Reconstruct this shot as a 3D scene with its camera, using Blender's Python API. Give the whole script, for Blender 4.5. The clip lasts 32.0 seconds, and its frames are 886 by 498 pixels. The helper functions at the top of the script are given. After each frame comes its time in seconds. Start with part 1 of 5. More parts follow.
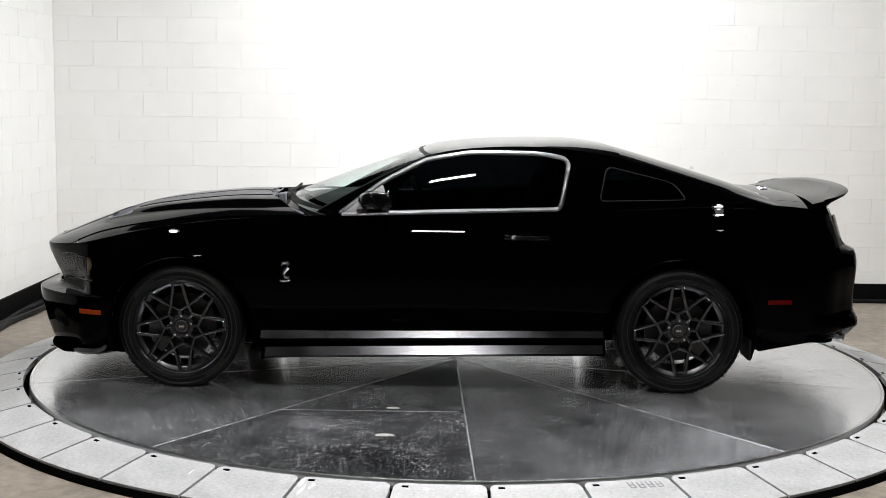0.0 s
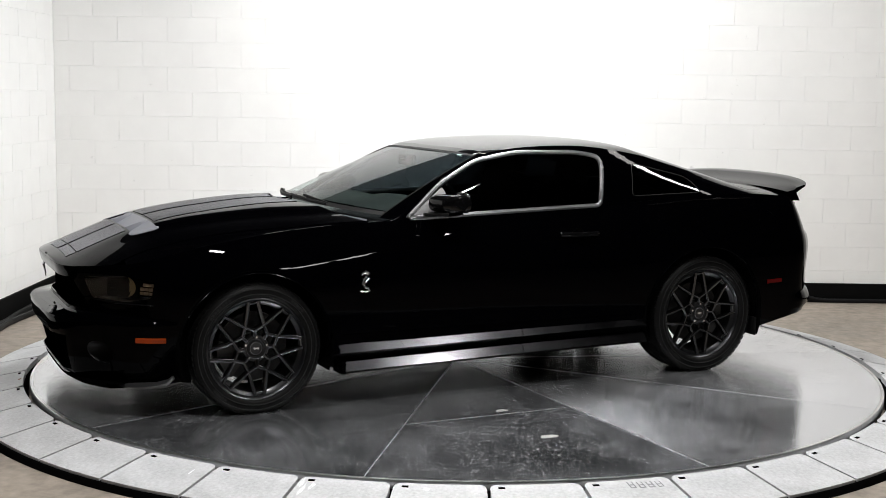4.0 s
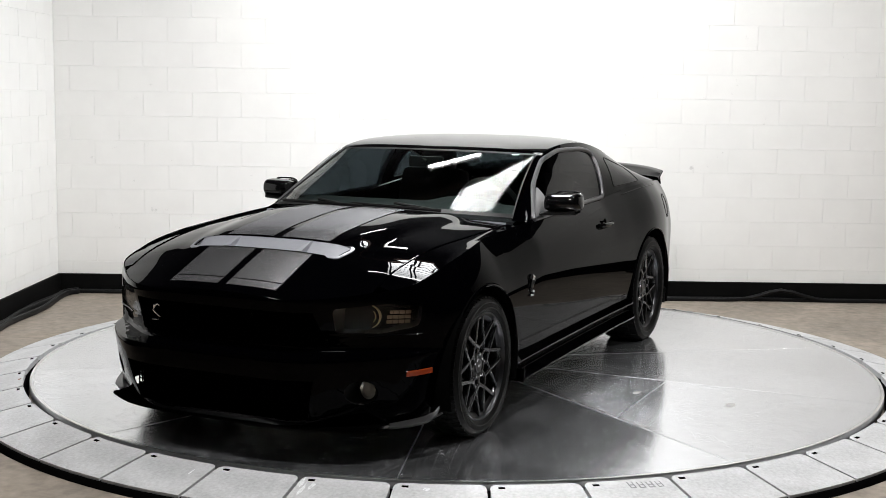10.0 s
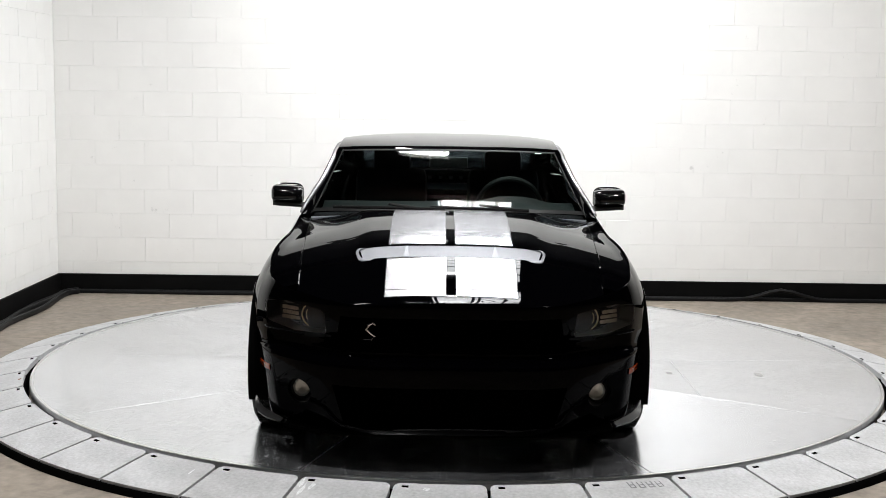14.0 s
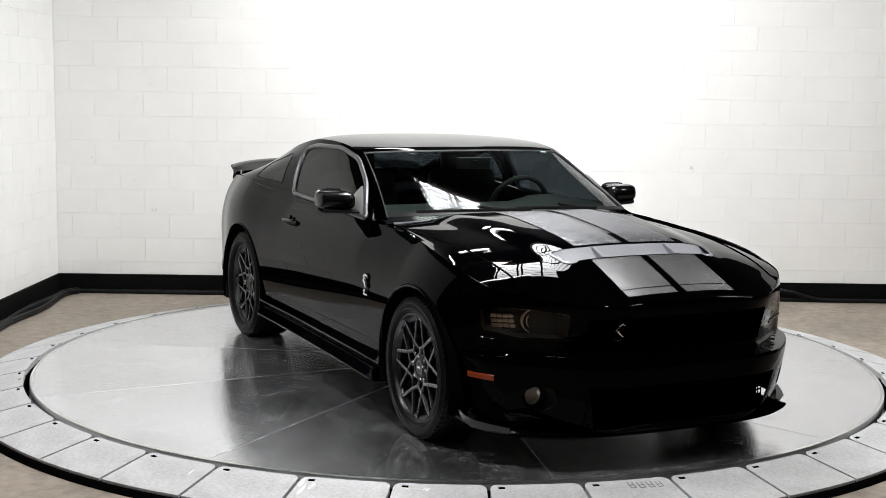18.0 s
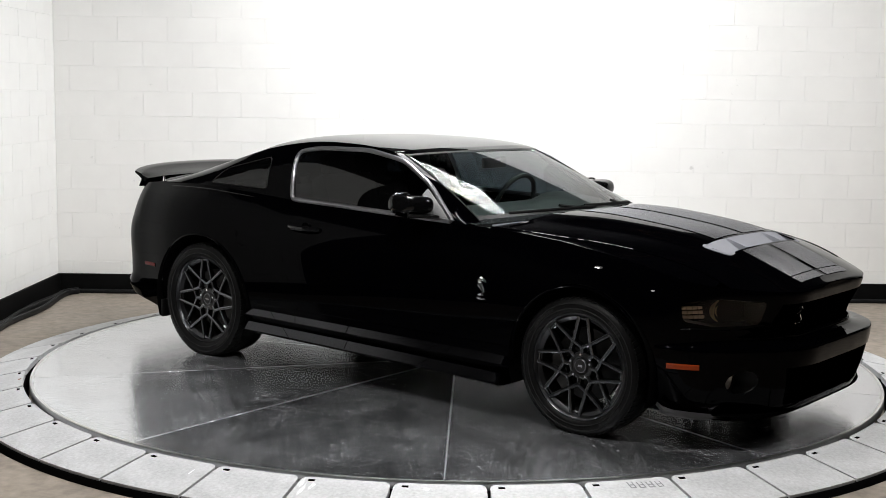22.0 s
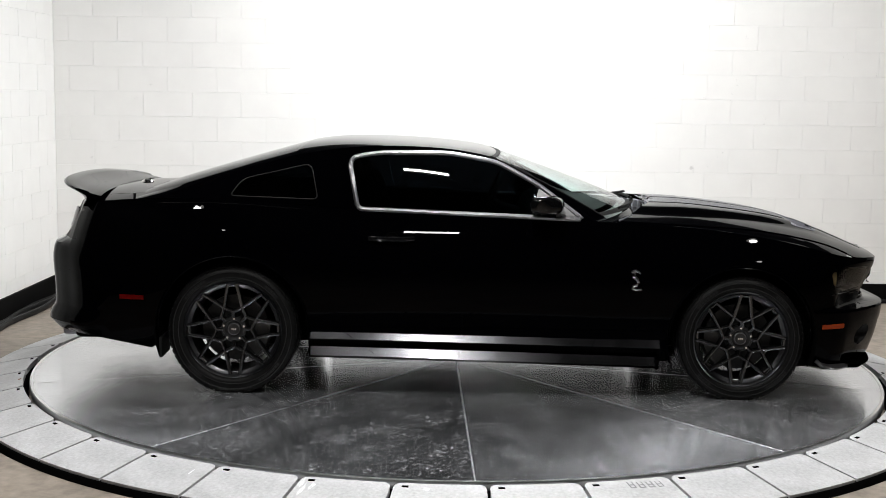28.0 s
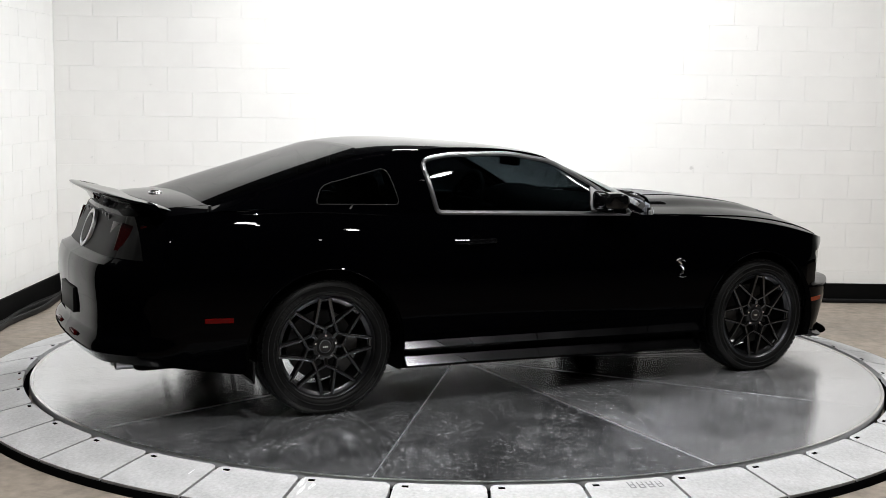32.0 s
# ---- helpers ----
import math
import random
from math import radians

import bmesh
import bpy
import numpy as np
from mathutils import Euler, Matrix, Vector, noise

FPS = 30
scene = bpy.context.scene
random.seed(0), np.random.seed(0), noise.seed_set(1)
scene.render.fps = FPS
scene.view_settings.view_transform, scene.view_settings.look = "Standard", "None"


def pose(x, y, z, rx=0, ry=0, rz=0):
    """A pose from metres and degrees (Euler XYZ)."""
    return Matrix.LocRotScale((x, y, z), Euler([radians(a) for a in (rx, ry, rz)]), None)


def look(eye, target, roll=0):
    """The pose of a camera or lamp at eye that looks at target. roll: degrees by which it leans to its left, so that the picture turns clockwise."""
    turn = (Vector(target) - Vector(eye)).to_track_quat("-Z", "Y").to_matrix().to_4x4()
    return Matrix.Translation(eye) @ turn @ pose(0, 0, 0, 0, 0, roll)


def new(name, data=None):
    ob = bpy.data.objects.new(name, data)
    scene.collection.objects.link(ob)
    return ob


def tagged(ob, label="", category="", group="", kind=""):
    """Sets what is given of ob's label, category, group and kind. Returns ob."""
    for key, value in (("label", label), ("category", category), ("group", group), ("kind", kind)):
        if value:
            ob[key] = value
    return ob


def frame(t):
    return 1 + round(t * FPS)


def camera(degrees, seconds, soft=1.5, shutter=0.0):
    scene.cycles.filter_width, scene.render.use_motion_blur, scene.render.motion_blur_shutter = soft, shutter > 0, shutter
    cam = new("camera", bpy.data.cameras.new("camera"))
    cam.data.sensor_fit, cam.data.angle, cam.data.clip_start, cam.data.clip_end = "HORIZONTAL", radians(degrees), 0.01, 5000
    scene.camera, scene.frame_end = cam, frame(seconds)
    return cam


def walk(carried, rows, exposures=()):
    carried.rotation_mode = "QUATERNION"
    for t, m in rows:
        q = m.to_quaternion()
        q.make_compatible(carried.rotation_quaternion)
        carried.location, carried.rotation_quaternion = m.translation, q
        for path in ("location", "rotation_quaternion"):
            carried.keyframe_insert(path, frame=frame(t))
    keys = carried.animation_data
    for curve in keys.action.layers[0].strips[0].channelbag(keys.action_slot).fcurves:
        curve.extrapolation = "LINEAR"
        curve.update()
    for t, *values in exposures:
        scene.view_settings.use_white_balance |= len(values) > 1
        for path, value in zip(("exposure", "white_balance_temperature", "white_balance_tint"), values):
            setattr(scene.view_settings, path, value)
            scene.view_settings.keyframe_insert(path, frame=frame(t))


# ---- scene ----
from math import cos, sin, tan, pi, atan2, hypot

# ---------------------------------------------------------------- camera
EYE = (0.0, -7.6367, 1.6226)
PITCH, YAW, ROLL = 0.12352, -0.01159, 0.83
cam = camera(38.58, 32.0, soft=0.3)
AIM = (EYE[0] + sin(YAW) * cos(PITCH), EYE[1] + cos(YAW) * cos(PITCH), EYE[2] - sin(PITCH))
walk(cam, [(0.0, look(EYE, AIM, ROLL)), (32.0, look(EYE, AIM, ROLL))])

# the turn of the platter and of the car on it: an even turn, and its small unevenness in degrees
TURN0, RATE = 180.39, 6.440
UNEVEN = [(0, .35), (3, -.45), (6, -.24), (7, -.1), (8, .15), (9, .21), (13, .40), (17, .50), (19, .1), (21, -.38), (23, -.40), (25, .0), (28, .0), (30, .06), (32, .12)]

# ---------------------------------------------------------------- light
world = bpy.data.worlds.new("world")
scene.world = world
world.use_nodes = True
bg = world.node_tree.nodes["Background"]
bg.inputs[0].default_value = (0.8, 0.9, 1.0, 1)
bg.inputs[1].default_value = 0.001
scene.view_settings.exposure = 0.0

FLOOR = -0.09
WALL_H = 2.75
CEIL = 4.5


def area_lamp(name, at, to, sx, sy, power, colour=(1.0, 0.985, 0.965)):
    d = bpy.data.lights.new(name, "AREA")
    d.shape, d.size, d.size_y, d.energy, d.color = "RECTANGLE", sx, sy, power, colour
    ob = new(name, d)
    ob.matrix_world = look(at, to)
    return ob


# the tube fixtures hung before the wall and over the platter
STRIPS = [((-0.35, 2.72, 3.75), 0.55, 0.10, 9.0), ((3.9, 0.2, 4.0), 1.2, 0.30, 64.0), ((-0.1, -3.2, 3.9), 0.42, 0.14, 112.0)]
WASH = (-0.05, 0.2, 4.0)
SPOTS = [(-2.1, -5.9, 3.9, 10.0), (3.3, -4.6, 3.9, 10.0), (-1.1, -0.9, 3.7, 10.0), (1.25, -0.85, 3.7, 10.0), (-2.4, -2.4, 3.9, 58.0), (2.6, -2.4, 3.9, 54.0)]
SKYLIGHTS = [(-0.22, 0.9, 0.52, 2.25, 245.0)]
for (sx, sy, sz), length, width, power in STRIPS:
    area_lamp("tube_light", (sx, sy, sz - 0.07), (sx, sy, 0), length, width, power)
area_lamp("wash_light", (WASH[0], WASH[1] + 0.045, WASH[2] - 0.07), (WASH[0], 2.95, 0.3), 1.0, 0.2, 73.0)
for sx, sy, sz, power in SPOTS:
    area_lamp("spot_light", (sx, sy, sz - 0.11), (0.3 * sx, -1.6, 0) if power < 20 else (sx, sy, 0), 0.2, 0.2, power).data.shape = "DISK"
# daylight through the skylights
for x0, x1, y0, y1, power in SKYLIGHTS:
    area_lamp("sky_light", ((x0 + x1) / 2, (y0 + y1) / 2, CEIL - 0.0212), ((x0 + x1) / 2, (y0 + y1) / 2, 0), x1 - x0, y1 - y0, power, (0.97, 0.985, 1.0))

# ---------------------------------------------------------------- materials


def mat(name, colour, rough=0.5, metal=0.0, coat=0.0, spec=0.5, vary=0.0, scale=6.0, bump=0.0, bump_scale=60.0,
        rough_vary=0.0, emit=0.0, stretch=(1, 1, 1)):
    m = bpy.data.materials.new(name)
    m.use_nodes = True
    nt = m.node_tree
    b = nt.nodes["Principled BSDF"]
    b.inputs["Base Color"].default_value = (*colour, 1)
    b.inputs["Roughness"].default_value = rough
    b.inputs["Metallic"].default_value = metal
    b.inputs["Specular IOR Level"].default_value = spec
    b.inputs["Coat Weight"].default_value = coat
    b.inputs["Coat Roughness"].default_value = 0.02
    if emit:
        b.inputs["Emission Color"].default_value = (*colour, 1)
        b.inputs["Emission Strength"].default_value = emit
    if vary or bump or rough_vary:
        tc = nt.nodes.new("ShaderNodeTexCoord")
        mp = nt.nodes.new("ShaderNodeMapping")
        mp.inputs["Scale"].default_value = stretch
        nt.links.new(tc.outputs["Object"], mp.inputs[0])

        def noise_tex(s, detail=6.0):
            n = nt.nodes.new("ShaderNodeTexNoise")
            n.inputs["Scale"].default_value = s
            n.inputs["Detail"].default_value = detail
            nt.links.new(mp.outputs[0], n.inputs["Vector"])
            return n
        n1 = noise_tex(scale)
        if vary:
            n2 = noise_tex(scale * 9)
            add = nt.nodes.new("ShaderNodeMath")
            add.operation = "ADD"
            nt.links.new(n1.outputs[0], add.inputs[0])
            nt.links.new(n2.outputs[0], add.inputs[1])
            rng = nt.nodes.new("ShaderNodeMapRange")
            rng.inputs["From Min"].default_value, rng.inputs["From Max"].default_value = 0.65, 1.35
            rng.inputs["To Min"].default_value, rng.inputs["To Max"].default_value = 1 - vary, 1 + vary
            nt.links.new(add.outputs[0], rng.inputs[0])
            mul = nt.nodes.new("ShaderNodeVectorMath")
            mul.operation = "SCALE"
            mul.inputs[0].default_value = colour
            nt.links.new(rng.outputs[0], mul.inputs["Scale"])
            nt.links.new(mul.outputs[0], b.inputs["Base Color"])
        if rough_vary:
            rr = nt.nodes.new("ShaderNodeMapRange")
            rr.inputs["From Min"].default_value, rr.inputs["From Max"].default_value = 0.3, 0.7
            rr.inputs["To Min"].default_value, rr.inputs["To Max"].default_value = rough - rough_vary, rough + rough_vary
            nt.links.new(n1.outputs[0], rr.inputs[0])
            nt.links.new(rr.outputs[0], b.inputs["Roughness"])
        if bump:
            n3 = noise_tex(bump_scale, 4.0)
            bp = nt.nodes.new("ShaderNodeBump")
            bp.inputs["Strength"].default_value = bump
            bp.inputs["Distance"].default_value = 0.004
            nt.links.new(n3.outputs[0], bp.inputs["Height"])
            nt.links.new(bp.outputs[0], b.inputs["Normal"])
    return m


def gloss_factor(nt, power, gain, base):
    fr = nt.nodes.new("ShaderNodeLayerWeight")
    fr.inputs[0].default_value = 0.5
    pw = nt.nodes.new("ShaderNodeMath")
    pw.operation = "POWER"
    nt.links.new(fr.outputs["Facing"], pw.inputs[0])
    pw.inputs[1].default_value = power
    ma = nt.nodes.new("ShaderNodeMath")
    ma.operation, ma.use_clamp = "MULTIPLY_ADD", True
    nt.links.new(pw.outputs[0], ma.inputs[0])
    ma.inputs[1].default_value, ma.inputs[2].default_value = gain, base
    return ma.outputs[0]


def glass_mat(name, tint, rough=0.03, base=0.015, gain=1.0, power=4.7):
    """Tinted pane: clear straight on, its gloss, of two faces, climbing towards the grazing view."""
    m = bpy.data.materials.new(name)
    m.use_nodes = True
    nt = m.node_tree
    nt.nodes.remove(nt.nodes["Principled BSDF"])
    out = nt.nodes["Material Output"]
    tr = nt.nodes.new("ShaderNodeBsdfTransparent")
    tr.inputs[0].default_value = (*tint, 1)
    gl = nt.nodes.new("ShaderNodeBsdfGlossy")
    gl.inputs["Roughness"].default_value = rough
    mx = nt.nodes.new("ShaderNodeMixShader")
    nt.links.new(gloss_factor(nt, power, gain - base, base), mx.inputs[0])
    nt.links.new(tr.outputs[0], mx.inputs[1])
    nt.links.new(gl.outputs[0], mx.inputs[2])
    nt.links.new(mx.outputs[0], out.inputs[0])
    return m



def lacquer(name, colour, power, gain, base, rough=0.025):
    """Deep lacquer: gloss that climbs steeply towards the grazing view."""
    m = bpy.data.materials.new(name)
    m.use_nodes = True
    nt = m.node_tree
    nt.nodes.remove(nt.nodes["Principled BSDF"])
    df = nt.nodes.new("ShaderNodeBsdfDiffuse")
    df.inputs[0].default_value = (*colour, 1)
    gl = nt.nodes.new("ShaderNodeBsdfGlossy")
    gl.inputs["Roughness"].default_value = rough
    mx = nt.nodes.new("ShaderNodeMixShader")
    nt.links.new(gloss_factor(nt, power, gain, base), mx.inputs[0])
    nt.links.new(df.outputs[0], mx.inputs[1])
    nt.links.new(gl.outputs[0], mx.inputs[2])
    nt.links.new(mx.outputs[0], nt.nodes["Material Output"].inputs[0])
    return m


PAINT = lacquer("black_paint", (0.0003, 0.0003, 0.0005), 6.3, 1.0, 0.004, 0.012)
GLOSS_BLACK = lacquer("gloss_black_trim", (0.002, 0.002, 0.0022), 5.0, 0.9, 0.035, 0.03)
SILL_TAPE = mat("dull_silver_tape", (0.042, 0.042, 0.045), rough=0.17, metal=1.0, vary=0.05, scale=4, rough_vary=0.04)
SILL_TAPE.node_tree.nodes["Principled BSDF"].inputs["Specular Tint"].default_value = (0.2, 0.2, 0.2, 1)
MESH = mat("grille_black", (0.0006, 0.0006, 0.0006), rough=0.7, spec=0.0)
STRIPE = mat("silver_stripe", (0.62, 0.62, 0.645), rough=0.27, metal=1.0, vary=0.03, scale=3)
# flake paint loses its shine towards the grazing view
STRIPE.node_tree.nodes["Principled BSDF"].inputs["Specular Tint"].default_value = (0.3, 0.3, 0.31, 1)
VENT = mat("vent_plastic", (0.20, 0.205, 0.23), rough=0.45, metal=0.3, vary=0.06, scale=9)
BLACK = mat("black_plastic", (0.004, 0.004, 0.004), rough=0.5, spec=0.12, vary=0.2, scale=20, bump=0.1)
TAIL_BLACK = mat("tail_black", (0.003, 0.003, 0.003), rough=0.42, spec=0.06)
# near-black: the shade of recesses, gaps and underbody put into the colour
SHADE_BLACK = mat("shade_black", (0.002, 0.002, 0.002), rough=0.9, spec=0.0)
RUBBER = mat("tyre_rubber", (0.0035, 0.0035, 0.0035), rough=0.45, spec=0.07, vary=0.25, scale=14, bump=0.15, bump_scale=150)
BARREL = mat("black_barrel", (0.012, 0.012, 0.012), rough=0.4, metal=0.6)
RIM = mat("dark_alloy", (0.10, 0.103, 0.108), rough=0.2, metal=1.0, vary=0.08, scale=12, rough_vary=0.04)
CHROME = mat("chrome", (0.75, 0.75, 0.76), rough=0.12, metal=1.0)
SILVER = mat("satin_trim", (0.18, 0.18, 0.188), rough=0.36, metal=1.0)
IRON = mat("brake_iron", (0.03, 0.03, 0.03), rough=0.4, metal=0.9, vary=0.15, scale=30)
AMBER = mat("amber_lens", (0.19, 0.026, 0.004), rough=0.12, spec=0.2)
RED = mat("red_lens", (0.06, 0.001, 0.001), rough=0.1, spec=0.1)
TAIL = mat("smoked_red_lens", (0.016, 0.0005, 0.0005), rough=0.1, spec=0.2)
GLASS = glass_mat("tinted_glass", (0.80, 0.91, 0.885), rough=0.0, base=0.02, power=6.0)
SIDE_GLASS = glass_mat("dark_tinted_glass", (0.03, 0.037, 0.043), rough=0.0, base=0.035, power=6.0)
REAR_GLASS = glass_mat("privacy_glass", (0.03, 0.037, 0.043), rough=0.0, base=0.03, power=7.5)
SKY_PANEL = mat("skylight_sheet", (0.93, 0.97, 1.0), emit=3.0)
RUST = mat("brown_beam_paint", (0.06, 0.03, 0.021), rough=0.6, vary=0.2, scale=4)
SPOT = mat("lit_spot", (1.0, 0.97, 0.92), emit=25.0)
LENS = glass_mat("clear_lens", (0.92, 0.92, 0.90), rough=0.0, base=0.02, gain=0.6)
FOG_LENS = glass_mat("fog_lens", (0.95, 0.95, 0.94), rough=0.0, base=0.02, gain=0.12)
LEATHER = mat("grey_leather", (0.005, 0.0055, 0.0055), rough=0.55, spec=0.2, vary=0.2, scale=15, bump=0.2)
DASH = mat("dash_plastic", (0.0012, 0.0018, 0.0018), rough=0.6, spec=0.08, vary=0.15, scale=20, bump=0.15)
def steel_mat():
    """Satin plate with cloudy wear, fine brushing, and pale scuffs."""
    m = mat("scuffed_steel", (0.5, 0.5, 0.51), rough=0.22, metal=1.0)
    nt = m.node_tree
    b = nt.nodes["Principled BSDF"]
    tg = nt.nodes.new("ShaderNodeVectorTransform")
    tg.vector_type, tg.convert_from, tg.convert_to = "VECTOR", "OBJECT", "WORLD"
    tg.inputs[0].default_value = (cos(radians(112)), sin(radians(112)), 0)
    nt.links.new(tg.outputs[0], b.inputs["Tangent"])
    b.inputs["Anisotropic"].default_value = 0.82
    tc0 = nt.nodes.new("ShaderNodeTexCoord")
    info = nt.nodes.new("ShaderNodeObjectInfo")
    tc = nt.nodes.new("ShaderNodeVectorMath")
    tc.operation = "MULTIPLY_ADD"
    nt.links.new(info.outputs["Random"], tc.inputs[0])
    tc.inputs[1].default_value = (37.0, 53.0, 11.0)
    nt.links.new(tc0.outputs["Object"], tc.inputs[2])

    def tex(scale, detail, stretch=(1, 1, 1), rough=0.6, turn=0.0):
        mp = nt.nodes.new("ShaderNodeMapping")
        mp.inputs["Scale"].default_value = stretch
        mp.vector_type = "TEXTURE" if turn else "POINT"
        if turn:
            mp.inputs["Rotation"].default_value = (0, 0, turn)
            mp.inputs["Scale"].default_value = tuple(1 / v for v in stretch)
        nt.links.new(tc.outputs[0], mp.inputs[0])
        n = nt.nodes.new("ShaderNodeTexNoise")
        n.inputs["Scale"].default_value, n.inputs["Detail"].default_value, n.inputs["Roughness"].default_value = scale, detail, rough
        nt.links.new(mp.outputs[0], n.inputs["Vector"])
        return n.outputs[0]

    def ramp(src, a, c, lo, hi):
        r = nt.nodes.new("ShaderNodeMapRange")
        for k, v in (("From Min", a), ("From Max", c), ("To Min", lo), ("To Max", hi)):
            r.inputs[k].default_value = v
        nt.links.new(src, r.inputs[0])
        return r.outputs[0]

    def math2(op, *terms):
        n = nt.nodes.new("ShaderNodeMath")
        n.operation = op
        for i, v in enumerate(terms):
            if isinstance(v, float):
                n.inputs[i].default_value = v
            else:
                nt.links.new(v, n.inputs[i])
        return n.outputs[0]
    cloud, fine = tex(1.3, 5.0), tex(16.0, 6.0, (1, 3.0, 1))
    scuff = ramp(tex(40.0, 9.0, (1.0, 1.7, 1), 0.8), 0.525, 0.63, 0.0, 1.0)
    for turn, lo in ((0.35, 0.60), (-0.8, 0.62), (1.9, 0.64)):
        scr = ramp(tex(11.0, 4.0, (1.0, 40.0, 1), 0.6, turn), lo + .02, lo + 0.06, 0.0, 0.6)
        scuff = math2("MAXIMUM", scuff, scr)
    speck = ramp(tex(120.0, 2.0), 0.66, 0.74, 0.0, 0.6)
    scuff = math2("MAXIMUM", scuff, speck)
    patch = ramp(tex(3.3, 5.0, (1, 1.5, 1), 0.65), 0.38, 0.60, 0.12, 1.0)
    rough = math2("ADD", ramp(cloud, 0.3, 0.7, 0.14, 0.215), ramp(fine, 0.3, 0.7, -0.02, 0.035))
    nt.links.new(rough, b.inputs["Roughness"])
    col = ramp(math2("ADD", cloud, fine), 0.7, 1.3, 0.77, 0.96)
    comb = nt.nodes.new("ShaderNodeCombineColor")
    for i, tone in enumerate((0.97, 0.985, 1.02)):
        nt.links.new(math2("MULTIPLY", col, tone), comb.inputs[i])
    nt.links.new(comb.outputs[0], b.inputs["Base Color"])
    bp = nt.nodes.new("ShaderNodeBump")
    bp.inputs["Strength"].default_value, bp.inputs["Distance"].default_value = 0.012, 0.002
    nt.links.new(tex(30.0, 3.0, (1, 5, 1)), bp.inputs["Height"])
    nt.links.new(bp.outputs[0], b.inputs["Normal"])
    df = nt.nodes.new("ShaderNodeBsdfDiffuse")
    df.inputs[0].default_value = (0.72, 0.74, 0.78, 1)
    mx = nt.nodes.new("ShaderNodeMixShader")
    nt.links.new(math2("MULTIPLY_ADD", math2("MULTIPLY", scuff, patch), 0.40, ramp(cloud, 0.3, 0.7, 0.008, 0.042)), mx.inputs[0])
    nt.links.new(b.outputs[0], mx.inputs[1])
    nt.links.new(df.outputs[0], mx.inputs[2])
    nt.links.new(mx.outputs[0], nt.nodes["Material Output"].inputs[0])
    return m


STEEL = steel_mat()
PATCH = mat("bare_patch", (0.3, 0.3, 0.29), rough=0.6, vary=0.2, scale=30)
# pale metal that stands for light caught on the plate edges
SEAM = mat("seam_strip", (0.62, 0.62, 0.63), rough=0.35, metal=0.9, vary=0.15, scale=12)
RIMSTEEL = mat("edge_steel", (0.82, 0.82, 0.82), rough=0.28, metal=1.0, vary=0.1, scale=8)
RAMP = mat("grey_ramp_paint", (0.42, 0.425, 0.435), rough=0.5, vary=0.22, scale=7, bump=0.4, bump_scale=70)
CONCRETE = mat("stained_concrete", (0.215, 0.182, 0.150), rough=0.6, vary=0.42, scale=1.9, bump=0.08, bump_scale=60, rough_vary=0.12)


def block_mat():
    """White wall paint over blocks: uneven coats, hand marks and scuffs, another set on each block."""
    m = mat("white_block_paint", (0.86, 0.86, 0.845), rough=0.5)
    nt = m.node_tree
    b = nt.nodes["Principled BSDF"]
    tc = nt.nodes.new("ShaderNodeTexCoord")
    info = nt.nodes.new("ShaderNodeObjectInfo")
    off = nt.nodes.new("ShaderNodeVectorMath")
    off.operation = "MULTIPLY_ADD"
    nt.links.new(info.outputs["Random"], off.inputs[0])
    off.inputs[1].default_value = (71.0, 43.0, 29.0)
    nt.links.new(tc.outputs["Object"], off.inputs[2])

    def grain(scale, detail, lo, hi, to_lo, to_hi, rough=0.6):
        n = nt.nodes.new("ShaderNodeTexNoise")
        n.inputs["Scale"].default_value, n.inputs["Detail"].default_value, n.inputs["Roughness"].default_value = scale, detail, rough
        nt.links.new(off.outputs[0], n.inputs["Vector"])
        r = nt.nodes.new("ShaderNodeMapRange")
        for k, v in (("From Min", lo), ("From Max", hi), ("To Min", to_lo), ("To Max", to_hi)):
            r.inputs[k].default_value = v
        nt.links.new(n.outputs[0], r.inputs[0])
        return n.outputs[0], r.outputs[0]
    _, coat = grain(3.0, 4.0, 0.3, 0.7, 0.955, 1.0)
    _, marks = grain(7.0, 6.0, 0.67, 0.75, 1.0, 0.74, 0.7)
    _, tone = grain(0.02, 0.0, 0.3, 0.7, 0.985, 1.0)
    mul = nt.nodes.new("ShaderNodeMath")
    mul.operation = "MULTIPLY"
    nt.links.new(coat, mul.inputs[0])
    nt.links.new(marks, mul.inputs[1])
    sc = nt.nodes.new("ShaderNodeVectorMath")
    sc.operation = "SCALE"
    sc.inputs[0].default_value = (0.83, 0.827, 0.81)
    nt.links.new(mul.outputs[0], sc.inputs["Scale"])
    nt.links.new(sc.outputs[0], b.inputs["Base Color"])
    fine, _ = grain(75.0, 4.0, 0, 1, 0, 1)
    bp = nt.nodes.new("ShaderNodeBump")
    bp.inputs["Strength"].default_value, bp.inputs["Distance"].default_value = 0.22, 0.004
    nt.links.new(fine, bp.inputs["Height"])
    nt.links.new(bp.outputs[0], b.inputs["Normal"])
    return m


BLOCK = block_mat()
MORTAR = mat("white_joint_paint", (0.80, 0.80, 0.785), rough=0.6, vary=0.03, scale=6)
SKIRT = mat("black_skirting", (0.004, 0.004, 0.004), rough=0.6, spec=0.04, vary=0.3, scale=8)
CABLE = mat("black_cable", (0.006, 0.006, 0.0065), rough=0.45, spec=0.15)
# near-black colours carry the lack of light in the unseen room
UNLIT_WALL = mat("unlit_wall", (0.008, 0.008, 0.0095), rough=0.8, vary=0.2, scale=1.5)
UNLIT_CEIL = mat("unlit_ceiling", (0.012, 0.012, 0.013), rough=0.85, vary=0.2, scale=1.5)
HOUSING = mat("white_enamel", (0.75, 0.75, 0.74), rough=0.35)
TUBE = mat("lit_tube", (1.0, 0.97, 0.92), emit=14.0)

